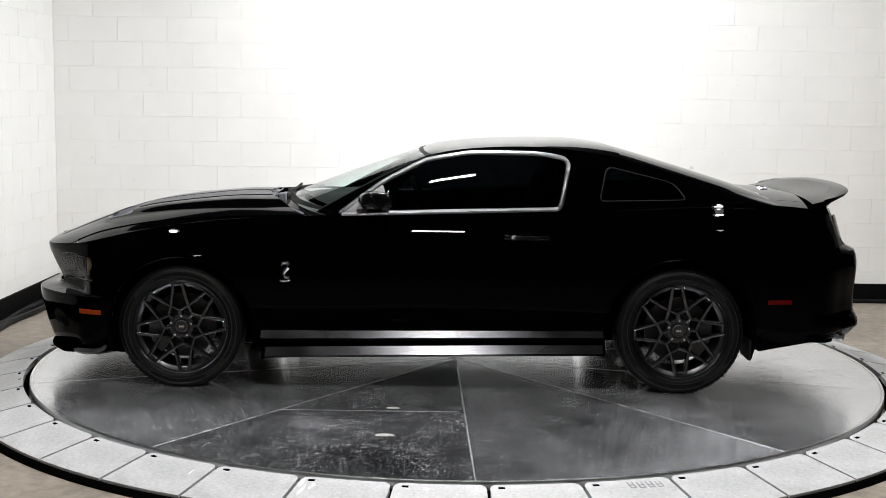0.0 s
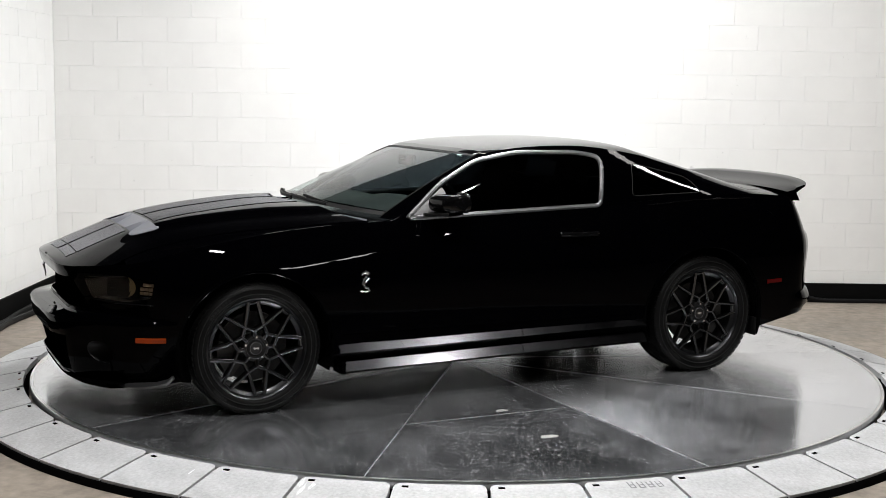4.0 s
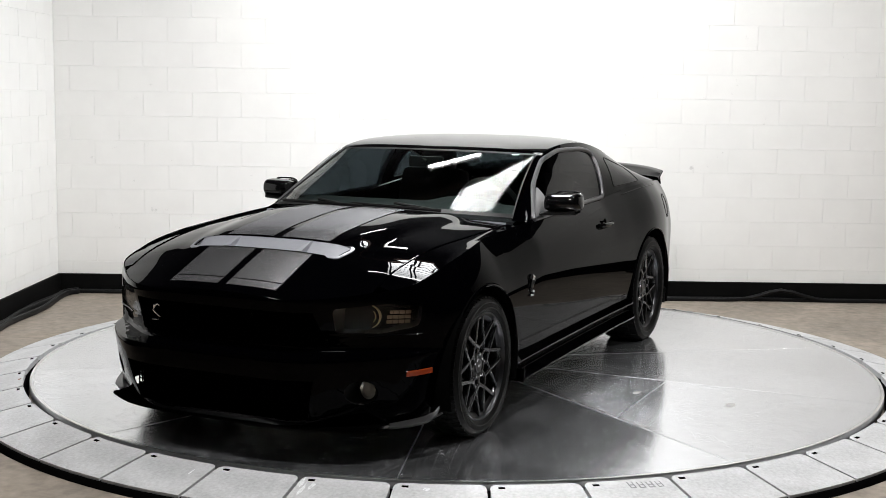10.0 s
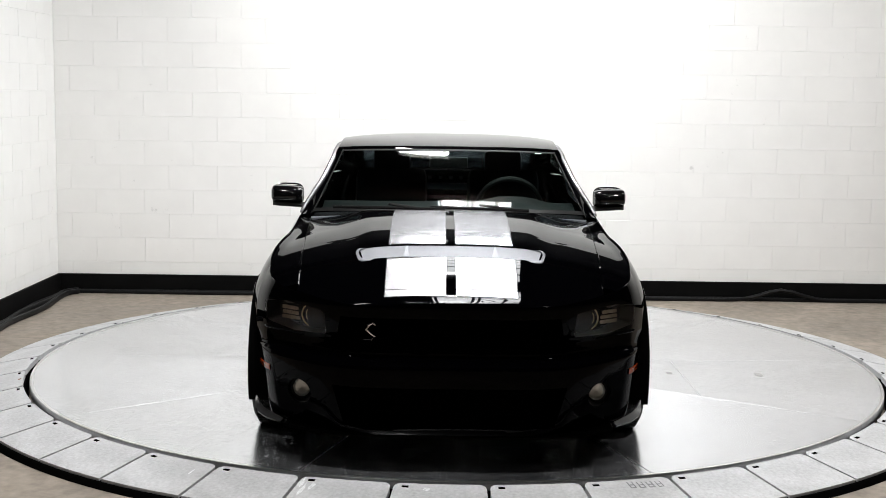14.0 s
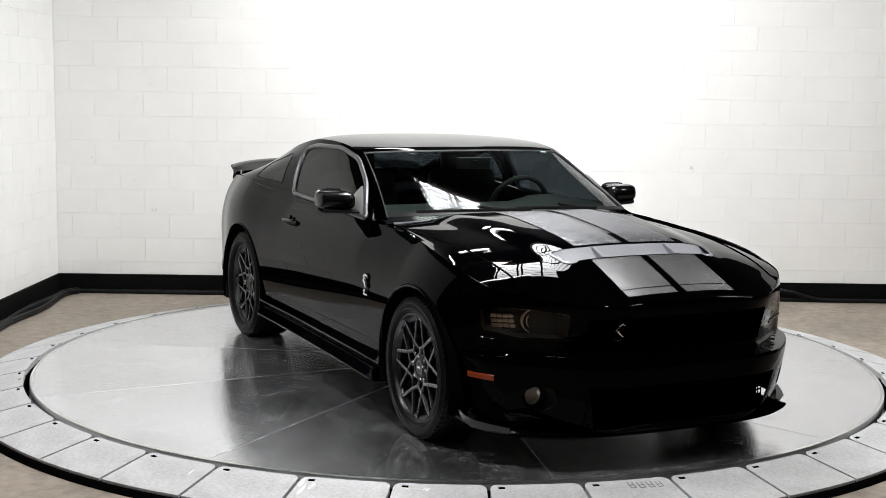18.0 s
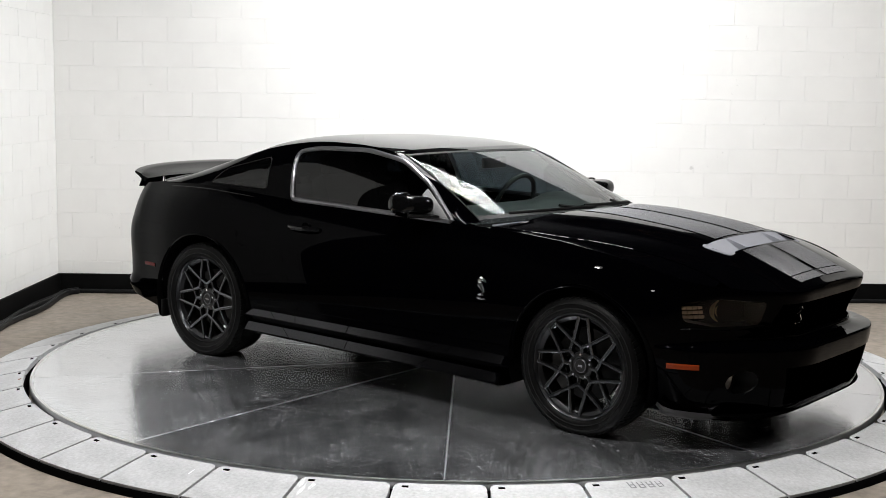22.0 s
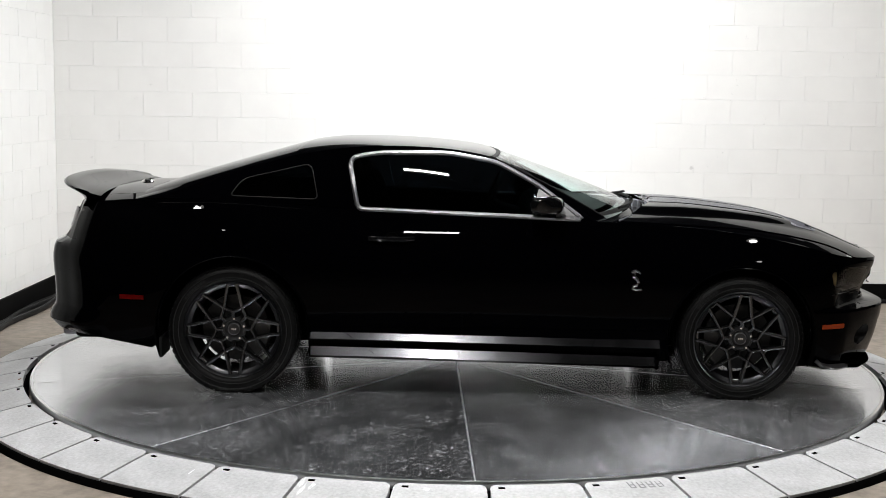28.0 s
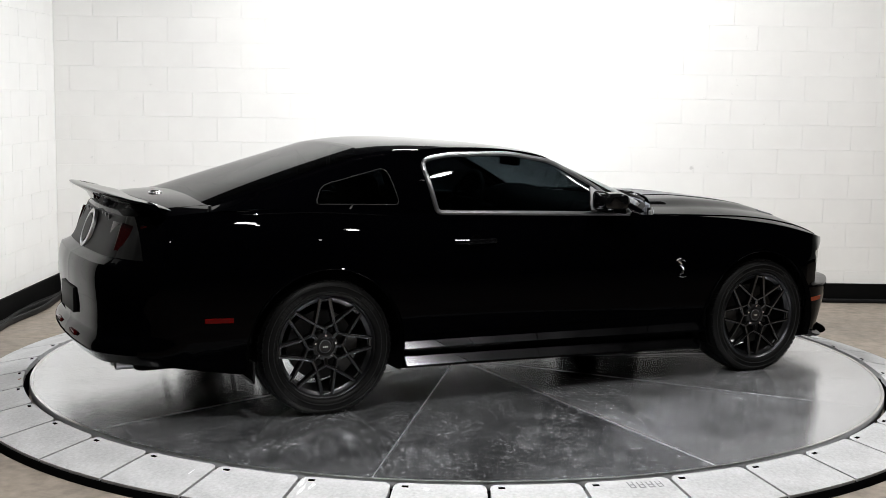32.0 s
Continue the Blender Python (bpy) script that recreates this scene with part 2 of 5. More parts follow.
# ---------------------------------------------------------------- mesh tools


def link(name, bm, material, parent=None, label="", smooth=None):
    me = bpy.data.meshes.new(name)
    bm.to_mesh(me)
    bm.free()
    me.materials.append(material)
    if smooth is not None:
        me.shade_smooth()
        if smooth < 180:
            me.set_sharp_from_angle(angle=radians(smooth))
    ob = new(name, me)
    if parent is not None:
        ob.parent = parent
    if label:
        ob["label"] = label
    return ob


def part(name, bm, material, parent, label="", smooth=35):
    return link(name, bm, material, parent, label, smooth)


def thing(name, label, category, at=(0, 0, 0), group="", kind=""):
    ob = new(name)
    ob.location = at
    return tagged(ob, label, category, group, kind)


def box(bm, x0, x1, y0, y1, z0, z1, bevel=0.0):
    r = bmesh.ops.create_cube(bm, size=1.0)
    m = Matrix.Translation(((x0 + x1) / 2, (y0 + y1) / 2, (z0 + z1) / 2)) @ Matrix.Diagonal((x1 - x0, y1 - y0, z1 - z0, 1))
    bmesh.ops.transform(bm, matrix=m, verts=r["verts"])
    if bevel:
        es = list({e for v in r["verts"] for e in v.link_edges})
        bmesh.ops.bevel(bm, geom=es, offset=bevel, segments=2, affect="EDGES", profile=0.6)
    return bm


def boxed(*a, **k):
    return box(bmesh.new(), *a, **k)


def sheet(rows, close_u=False, close_v=False, flip=False):
    """A bmesh from a grid of points, rows of equal length."""
    bm = bmesh.new()
    add_sheet(bm, rows, close_u, close_v, flip)
    return bm


def add_sheet(bm, rows, close_u=False, close_v=False, flip=False):
    vs = [[bm.verts.new(p) for p in r] for r in rows]
    nu, nv = len(vs), len(vs[0])
    for i in range(nu if close_u else nu - 1):
        for j in range(nv if close_v else nv - 1):
            q = [vs[i][j], vs[(i + 1) % nu][j], vs[(i + 1) % nu][(j + 1) % nv], vs[i][(j + 1) % nv]]
            if flip:
                q.reverse()
            u = []
            for v in q:
                if all((v.co - w.co).length > 1e-6 for w in u):
                    u.append(v)
            if len(u) > 2:
                try:
                    bm.faces.new(u)
                except ValueError:
                    pass


def lathe(profile, n=48, axis="Y", cap=False):
    """Turns (radius, along) pairs about an axis."""
    rows = []
    for k in range(n):
        a = 2 * pi * k / n
        if axis == "Y":
            rows.append([(r * cos(a), h, r * sin(a)) for r, h in profile])
        else:
            rows.append([(r * cos(a), r * sin(a), h) for r, h in profile])
    bm = sheet(rows, close_u=True, close_v=cap)
    bmesh.ops.remove_doubles(bm, verts=bm.verts, dist=1e-5)
    bmesh.ops.recalc_face_normals(bm, faces=bm.faces)
    return bm


def tube(points, r, n=8, closed=False, bm=None, squash=1.0):
    bm = bm or bmesh.new()
    pts = [Vector(p) for p in points]
    rows = []
    m = len(pts)
    up = Vector((0, 0, 1))
    for i, p in enumerate(pts):
        a = pts[(i - 1) % m] if closed or i else p
        b = pts[(i + 1) % m] if closed or i < m - 1 else p
        t = (b - a).normalized()
        s = t.cross(up)
        s = s.normalized() if s.length > 1e-4 else Vector((1, 0, 0))
        w = s.cross(t).normalized()
        rr = r[i] if isinstance(r, (list, tuple)) else r
        rows.append([p + s * cos(2 * pi * k / n) * rr + w * sin(2 * pi * k / n) * rr * squash for k in range(n)])
    add_sheet(bm, rows, close_u=closed, close_v=True, flip=True)
    if not closed:
        for r_ in (rows[0], rows[-1]):
            bm.faces.new([bm.verts.new(p) for p in r_])
        bmesh.ops.remove_doubles(bm, verts=bm.verts, dist=1e-6)
    bmesh.ops.recalc_face_normals(bm, faces=bm.faces)
    return bm


def curve(*pairs):
    """A smooth function through (x, y) pairs, without overshoot."""
    xs = [p[0] for p in pairs]
    ys = [p[1] for p in pairs]
    h = [xs[i + 1] - xs[i] for i in range(len(xs) - 1)]
    d = [(ys[i + 1] - ys[i]) / h[i] for i in range(len(h))]
    m = [d[0]]
    for i in range(1, len(h)):
        if d[i - 1] * d[i] <= 0:
            m.append(0.0)
        else:
            w1, w2 = 2 * h[i] + h[i - 1], h[i] + 2 * h[i - 1]
            m.append((w1 + w2) / (w1 / d[i - 1] + w2 / d[i]))
    m.append(d[-1])

    def f(x):
        x = min(max(x, xs[0]), xs[-1])
        i = 0
        while i < len(h) - 1 and x > xs[i + 1]:
            i += 1
        t = (x - xs[i]) / h[i]
        return ((1 + 2 * t) * (1 - t) ** 2 * ys[i] + t * (1 - t) ** 2 * h[i] * m[i]
                + t * t * (3 - 2 * t) * ys[i + 1] + t * t * (t - 1) * h[i] * m[i + 1])
    return f


def spline(points, n):
    """n points on a smooth curve through the given ones (Catmull-Rom)."""
    P = [Vector(p) for p in points]
    P = [2 * P[0] - P[1]] + P + [2 * P[-1] - P[-2]]
    segs = len(P) - 3
    out = []
    for k in range(n):
        u = k / (n - 1) * segs
        i = min(int(u), segs - 1)
        t = u - i
        a, b, c, d = P[i:i + 4]
        out.append(0.5 * ((2 * b) + (c - a) * t + (2 * a - 5 * b + 4 * c - d) * t * t + (3 * b - a - 3 * c + d) * t ** 3))
    return out


def inside_outside(bm, poly, axes):
    """Cuts bm along a convex polygon's edges (a prism along the third axis). Returns (inside, outside) meshes."""
    i, j = axes
    for k in range(len(poly)):
        a, b = poly[k], poly[(k + 1) % len(poly)]
        co, no = [0, 0, 0], [0, 0, 0]
        co[i], co[j] = a
        no[i], no[j] = -(b[1] - a[1]), b[0] - a[0]
        bmesh.ops.bisect_plane(bm, geom=bm.verts[:] + bm.edges[:] + bm.faces[:], plane_co=co, plane_no=no, dist=1e-5)
    area = sum(poly[k - 1][0] * poly[k][1] - poly[k][0] * poly[k - 1][1] for k in range(len(poly)))
    sg = 1 if area > 0 else -1

    def within(p):
        return all(sg * ((poly[k][0] - poly[k - 1][0]) * (p[j] - poly[k - 1][1])
                         - (poly[k][1] - poly[k - 1][1]) * (p[i] - poly[k - 1][0])) > 0 for k in range(len(poly)))
    other = bm.copy()
    bmesh.ops.delete(bm, geom=[f for f in bm.faces if not within(f.calc_center_median())], context="FACES")
    bmesh.ops.delete(other, geom=[f for f in other.faces if within(f.calc_center_median())], context="FACES")
    return bm, other


def rounded(poly, r, n=4):
    """A convex polygon with its corners rounded."""
    out = []
    for k in range(len(poly)):
        p, a, b = Vector(poly[k]), Vector(poly[k - 1]), Vector(poly[(k + 1) % len(poly)])
        rr = r[k] if isinstance(r, (list, tuple)) else r
        e, f = p + (a - p).normalized() * rr, p + (b - p).normalized() * rr
        for i in range(n + 1):
            t = i / n
            out.append(tuple(e * (1 - t) ** 2 + p * 2 * t * (1 - t) + f * t * t))
    return out


def mirror(bm):
    """The mesh reflected to the other side of the car."""
    bmesh.ops.transform(bm, matrix=Matrix.Diagonal((1, -1, 1, 1)), verts=bm.verts)
    bmesh.ops.reverse_faces(bm, faces=bm.faces)
    return bm


def thicken(bm, d):
    """Gives a sheet thickness, inwards."""
    bmesh.ops.recalc_face_normals(bm, faces=bm.faces)
    bmesh.ops.solidify(bm, geom=bm.faces[:], thickness=d)
    return bm

# ---------------------------------------------------------------- the room
WALL_Y, WALL_K = 2.95, 0.02        # the far wall: y = WALL_Y + WALL_K * x
LEFT_X = -3.36
COURSE, BLOCK_L, JOINT0, PHASE = 0.2032, 0.4064, 0.370, -2.42


def wall(name, bm, material, label):
    return tagged(link(name, bm, material), label, "wall", kind="structure")


floor = tagged(link("floor", boxed(-3.6, 9.2, -16.2, 3.6, FLOOR - 0.15, FLOOR), CONCRETE), "stained brown-grey concrete floor", "floor", kind="structure")
turn_wall = Matrix.Translation((0, WALL_Y, 0)) @ Matrix.Rotation(math.atan(WALL_K), 4, "Z")
wall_north = wall("wall_north", boxed(-3.8, 9.2, 0.0, 0.25, FLOOR - 0.05, WALL_H), MORTAR, "white-painted concrete block wall behind the platter")
wall_north.matrix_world = turn_wall
wall_west = wall("wall_west", boxed(LEFT_X - 0.25, LEFT_X, -0.9, 2.95, FLOOR - 0.05, WALL_H), MORTAR, "white-painted concrete block side wall")
# unseen shell of the room, its darkness put into the colour for reflections
wall("wall_west_dark", boxed(LEFT_X - 0.25, LEFT_X, -16.0, -0.904, FLOOR - 0.05, CEIL), UNLIT_WALL, "unseen workshop wall, near-black for its lack of light")
wall("wall_east", boxed(9.0, 9.2, -16.0, 3.4, FLOOR - 0.05, CEIL), UNLIT_WALL, "unseen workshop wall, near-black for its lack of light")
wall("wall_south", boxed(-3.6, 9.0, -16.2, -16.0, FLOOR - 0.05, CEIL), UNLIT_WALL, "unseen workshop wall, near-black for its lack of light")
wall("wall_above_north", boxed(-3.6, 9.0, 3.25, 3.45, WALL_H + 0.004, CEIL), UNLIT_WALL, "unseen wall strip over the white blocks, near-black for its lack of light")
wall("wall_above_west", boxed(LEFT_X - 0.25, LEFT_X - 0.02, -0.9, 3.24, WALL_H + 0.004, CEIL), UNLIT_WALL, "unseen wall strip over the white blocks, near-black for its lack of light")
tagged(link("ceiling", boxed(-3.8, 9.4, -16.4, 3.7, CEIL, CEIL + 0.2), UNLIT_CEIL), "unseen workshop ceiling, near-black for its lack of light", "ceiling", kind="structure")

# skirting
bs = link("baseboard", boxed(-3.36, 8.9, -0.022, -0.001, FLOOR, 0.062, bevel=0.004), SKIRT)
bs.matrix_world = turn_wall
tagged(bs, "black painted skirting along the block wall", "baseboard", kind="structure")
tagged(link("baseboard_west", boxed(LEFT_X + 0.001, LEFT_X + 0.022, -3.0, 2.87, FLOOR, 0.062, bevel=0.004), SKIRT),
       "black painted skirting along the block wall", "baseboard", kind="structure")

# strip lights
for (sx, sy, sz), length, width, power in STRIPS:
    lamp = thing("ceiling_light", "white enamelled tube light hung below the ceiling", "lamp", (sx, sy, sz), "ceiling lights")
    part("housing", boxed(-length / 2, length / 2, -width / 2, width / 2, 0.0, 0.05, bevel=0.008), HOUSING, lamp)
    nt_ = 2 if width < .2 else 4
    for k in range(nt_):
        y = width * ((k + .5) / nt_ - .5)
        tb = tube([(-length / 2 + 0.02, y, -0.025), (length / 2 - 0.02, y, -0.025)], 0.018, 10)
        part("tube", tb, TUBE, lamp)
    for x in (-length / 3, length / 3):
        part("rod", tube([(x, 0, 0.05), (x, 0, CEIL - sz)], 0.006, 6), BLACK, lamp)
wash = thing("wall_washer", "white enamelled lamp tilted towards the wall", "lamp", WASH, "ceiling lights")
wb = boxed(-.5, .5, -.11, .11, 0, .05, bevel=.008)
bmesh.ops.transform(wb, matrix=Matrix.Rotation(atan2(2.25, 3.3), 4, "X"), verts=wb.verts)
part("housing", wb, HOUSING, wash)
for x in (-.4, .4):
    part("rod", tube([(x, 0, .03), (x, 0, CEIL - WASH[2])], .006, 6), BLACK, wash)
for sx, sy, sz, power in SPOTS:
    lamp = thing("spot_lamp", "round black spot lamp hung below the ceiling", "lamp", (sx, sy, sz), "spot lamps")
    part("shade", lathe([(.05, .12), (.13, .06), (.15, -.06), (.14, -.06), (.12, .05), (.045, .11)], 32, "Z"), BLACK, lamp)
    part("bulb", lathe([(.0, -.055), (.115, -.055), (.14, -.03), (.125, .03)], 32, "Z"), SPOT, lamp)
    part("rod", tube([(0, 0, .11), (0, 0, CEIL - sz)], .01, 8), BLACK, lamp)
# skylight: glowing ribbed sheet, dark bars and the beam beside it
for x0, x1, y0, y1, power in SKYLIGHTS:
    skyl = thing("skylight", "bright ribbed skylight sheet between dark bars", "skylight", (0, 0, CEIL), "skylights")
    part("sheet", boxed(x0, x1, y0, y1, -.02, -.012), SKY_PANEL, skyl)
    for k in range(1, 10):
        y = y0 + (y1 - y0) * k / 10
        part("rib", boxed(x0, x1, y - .008, y + .008, -.035, -.022), BLACK, skyl)
    for x in (x0 + .04, x0 + .44, x0 + .52, x0 + .88):
        part("bar", boxed(x - .018, x + .018, y0, y1, -.06, -.037), BLACK, skyl)
beam = tagged(link("roof_beam", boxed(-3.3, 8.9, y1 + .03, y1 + .22, CEIL - .10, CEIL - .002, bevel=.01), RUST), "brown painted steel roof beam", "beam")

# ---------------------------------------------------------------- the turntable
R_DISC, R_RING, TILES, TILE0 = 2.4915, 2.815, 40, -140.78
platter = thing("turntable_platter", "round brushed-steel turntable platter of ten scuffed plates", "turntable")
platter["group"] = ""
SECTORS, SEAM0 = 10, 19.36


def arc_plate(a0, a1, r0, r1, z0, z1, n, gap=0.0, top_drop=0.0, chamfer=0.0, corner=0.0):
    """A plate between two radii and two angles; gap keeps its sides off the seams."""
    bm = bmesh.new()
    ring = []
    for i in range(n + 1):
        a = a0 + (a1 - a0) * i / n
        ring.append(a)

    def pt(r, a, z):
        off = 0.0
        k = max(1 - (r - r0) / corner, 0.0) if corner else 0.0
        g = (gap + corner * (1 - (1 - k * k) ** 0.5)) / max(r, 0.02)
        aa = min(max(a, a0 + g), a1 - g) if a1 - a0 > 2 * g else (a0 + a1) / 2
        return (r * cos(aa), r * sin(aa), z + off)
    radii = [r0 + (r1 - r0) * k / 6 for k in range(7)] if r1 - r0 > 1 else [r0 + corner * k for k in (0, .04, .12, .25, .45, .7, 1)] + [r1] if corner else [r0, r1]
    top = [[pt(r, a, z1 - top_drop * (r - r0) / (r1 - r0)) for a in ring] for r in radii]
    add_sheet(bm, top, flip=True)
    if chamfer:
        for r_ in top:
            for i_, e_ in ((0, 1), (-1, -1)):
                p = r_[i_]
                rr = max(hypot(p[0], p[1]), 0.02)
                aa = atan2(p[1], p[0]) + e_ * chamfer / rr
                lowp = (p[0], p[1], p[2] - 0.003)
                flat = (rr * cos(aa), rr * sin(aa), p[2])
                r_[i_] = lowp
                r_.insert(1 if i_ == 0 else len(r_) - 1, flat)
        bm.free()
        bm = bmesh.new()
        add_sheet(bm, top, flip=True)
        n += 2
    low = [[(*p[:2], z0) for p in r_] for r_ in (top[0], top[-1])]
    add_sheet(bm, [low[1], [top[-1][k] for k in range(n + 1)]], flip=True)
    add_sheet(bm, [[top[0][k] for k in range(n + 1)], low[0]], flip=True)
    add_sheet(bm, [[r_[0] for r_ in top], [(*p[:2], z0) for p in (r_[0] for r_ in top)]])
    add_sheet(bm, [[(*p[:2], z0) for p in (r_[-1] for r_ in top)], [r_[-1] for r_ in top]])
    bmesh.ops.remove_doubles(bm, verts=bm.verts, dist=1e-5)
    bmesh.ops.recalc_face_normals(bm, faces=bm.faces)
    return bm


for k in range(SECTORS):
    a = radians(18)
    pl_ = part("plate", arc_plate(-a, a, 0.001, R_DISC - 0.02, -0.02, 0.0, 24, gap=0.0013, chamfer=0.003), STEEL, platter, smooth=20)
    pl_.rotation_euler = (0, 0, radians(SEAM0 + 36 * k + 18))
part("rim", lathe([(R_DISC - 0.018, -0.02), (R_DISC - 0.018, 0.0015), (R_DISC - 0.003, 0.0015), (R_DISC, -0.004), (R_DISC, -0.04)], 160, "Z"), RIMSTEEL, platter)
part("core", lathe([(0.001, -0.024), (R_DISC - 0.04, -0.024)], 64, "Z"), SILVER, platter)

for px, py, rx, ry in ((.335, 1.251, .032, .022), (.355, 1.773, .045, .028)):
    ov = sheet([[(px + rx * f * cos(a) * (1 + .12 * sin(3 * a)), py + ry * f * sin(a) * (1 + .15 * cos(2 * a)), .0006) for a in [2 * pi * k / 20 for k in range(20)]] for f in (.02, 1)], close_v=True)
    part("bare_patch", ov, PATCH, platter, "pale worn oval patch")
# thin pale strips added along the seams as glints of the plate edges
part("cross_seam", boxed(-.008, .906, 1.316, 1.321, -.001, .0008), SEAM, platter)
for k in range(SECTORS):
    st = part("seam_strip", boxed(0.05, R_DISC - .021, -.0014, .0014, -.002, .0005), SEAM, platter)
    st.rotation_euler = (0, 0, radians(SEAM0 + 36 * k))
ramp = thing("turntable_ramp", "ring of grey-painted sloping ramp plates round the platter", "ramp", kind="")
# the bed is near-black to give the shade in the gaps round the plates
part("bed", lathe([(R_DISC + 0.006, -0.06), (R_DISC + 0.022, -0.03), (R_RING + 0.012, -0.066), (R_RING + 0.03, FLOOR + 0.001)], 160, "Z"), SHADE_BLACK, ramp)
tile_bm = arc_plate(0.0, 2 * pi / TILES, R_DISC + 0.034, R_RING, -0.07, 0.0, 8, gap=0.0075, top_drop=0.052, corner=0.035)
tile_me = bpy.data.meshes.new("ramp_plate")
tile_bm.to_mesh(tile_me)
tile_bm.free()
tile_me.materials.append(RAMP)
# a near-black block stands for the shade inside each slot
slot_bm = bmesh.new()
box(slot_bm, R_DISC + 0.055, R_DISC + 0.07, 0.042, 0.070, -0.02, -0.0025)
slot_me = bpy.data.meshes.new("slot")
slot_bm.to_mesh(slot_me)
slot_bm.free()
slot_me.materials.append(SHADE_BLACK)
for k in range(TILES):
    t_ob = new("ramp_plate", tile_me)
    t_ob.parent = ramp
    t_ob.rotation_euler = (0, 0, radians(TILE0) + 2 * pi * k / TILES)
    s_ob = new("slot", slot_me)
    s_ob.parent = t_ob


def on_ramp(r, deg, up=.0007):
    a = radians(deg)
    return (r * cos(a), r * sin(a), -.052 * (r - R_DISC - .034) / (R_RING - R_DISC - .034) + up)


# worn stencil bars, pale rubs and a chip on three of the plates
STENCIL = mat("worn_stencil", (.17, .172, .178), rough=.6, vary=.5, scale=60)
for k, (r0, r1) in enumerate(((2.545, 2.600), (2.552, 2.604), (2.556, 2.606), (2.560, 2.608))):
    a0 = -73.4 + .92 * k
    bars = bmesh.new()
    for b0, b1, q0, q1 in ((0, .13, 0, 1), (.48, .61, 0, 1), (.13, .48, .42, .58), (.13, .48, .86, 1)):
        add_sheet(bars, [[on_ramp(r0 + (r1 - r0) * q, a0 + b) for b in (b0, b1)] for q in (q0, q1)], flip=True)
    part("stencil_mark", bars, STENCIL, ramp, "worn dark stencil mark")
RUB = mat("pale_rub", (.62, .63, .64), rough=.55, vary=.5, scale=70)
for r, deg, lr, la, ph in ((2.585, -104.3, .040, .20, 0), (2.64, -103.8, .050, .16, 1), (2.60, -103.1, .028, .26, 2), (2.57, -92.5, .012, .45, 3), (2.68, -81.0, .010, .55, 4), (2.62, -115.6, .030, .10, 5)):
    rub = sheet([[on_ramp(r + lr * f * sin(a) * (1 + .35 * sin(3 * a + ph)), deg + la * f * cos(a) * (1 + .4 * cos(2 * a + ph))) for a in [2 * pi * k / 18 for k in range(18)]] for f in (1, .03)], close_v=True)
    part("rub_mark", rub, RUB, ramp, "pale rubbed mark")
chip = sheet([[on_ramp(2.545 + .010 * f * sin(a), -163 + .35 * f * cos(a)) for a in [2 * pi * k / 10 for k in range(10)]] for f in (1, .03)], close_v=True)
part("chip", chip, mat("rusty_chip", (.18, .07, .035), rough=.8, vary=.3, scale=90), ramp, "small rusty chip")

# ---------------------------------------------------------------- the car
CAR_Y = -0.064                      # the car stands a little off the platter's axis
car = thing("car", "black two-door muscle coupe with silver racing stripes", "car")
AX_F, AX_R, HUB_F, HUB_R = 1.513, -1.207, 0.330, 0.341


def cpart(name, bm, material, parent=None, label="", smooth=35):
    ob = part(name, bm, material, parent or car, label, smooth)
    if parent is None:
        ob.location = (0, CAR_Y, 0)
    return ob


OUTLINE = spline([(2.447, 0, 0), (2.446, .2, 0), (2.436, .36, 0), (2.388, .50, 0), (2.298, .62, 0), (2.185, .73, 0), (2.07, .818, 0), (1.94, .874, 0), (1.75, .922, 0),
                  (1.50, .940, 0), (1.10, .925, 0), (.5, .915, 0), (-.3, .917, 0), (-.8, .928, 0), (-1.2, .945, 0), (-1.5, .928, 0), (-1.8, .872, 0),
                  (-1.98, .838, 0), (-2.06, .795, 0), (-2.14, .718, 0), (-2.215, .638, 0), (-2.262, .57, 0), (-2.290, .45, 0), (-2.31, .2, 0), (-2.315, 0, 0)], 441)
z_top = curve((-2.4, .985), (-2.1, 1.0), (-1.65, 1.035), (-1.3, 1.04), (-.9, 1.015), (-.5, .985), (.4, .950), (.75, .944), (1.27, .914), (1.757, .852), (2.126, .764), (2.3, .738), (2.47, .722))
d_side = curve((.1, .05), (.3, .02), (.45, .004), (.6, 0), (.7, .003), (.78, .019), (.85, .047), (.92, .088), (1.05, .185))
d_side_f = curve((.1, .07), (.3, .03), (.45, .006), (.6, 0), (.68, .006), (.74, .024), (.80, .053), (.86, .091), (.92, .136), (1.05, .240))
d_side_r = curve((.1, .05), (.3, .02), (.45, .004), (.6, 0), (.7, .001), (.80, .009), (.88, .028), (.95, .058), (1.05, .125))
w_bow = curve((.75, 0), (1.3, 1))
w_hip = curve((-1.25, 1), (-.5, 0))
d_front = curve((.10, .09), (.14, .05), (.2, .02), (.3, .006), (.42, .0), (.47, -.004), (.4785, .0), (.4865, .028), (.50, .033), (.54, .033), (.6, .028), (.66, .024), (.70, .026), (.8, .04))
d_rear = curve((.25, .06), (.305, .008), (.34, -.022), (.38, -.020), (.42, .008), (.50, .010), (.68, 0), (.75, .010), (.80, .030), (.88, .060), (.96, .095), (1.05, .14))
# the nose above the bumper stands back, and the chin below it falls away
nose_in = curve((.10, .042), (.16, .042), (.22, .036), (.30, .020), (.38, .006), (.43, 0), (.478, 0), (.4865, .060), (.50, .074), (.56, .066), (.62, .050), (.68, .032), (.72, .020), (.8, .016))
w_nose = curve((2.04, 0), (2.2, .7), (2.34, 1))
w_front = curve((1.90, 0), (2.12, 1))
w_rear = curve((-2.15, 1), (-1.9, 0))
ledge = curve((.765, 0), (.80, .05), (1.05, .06))
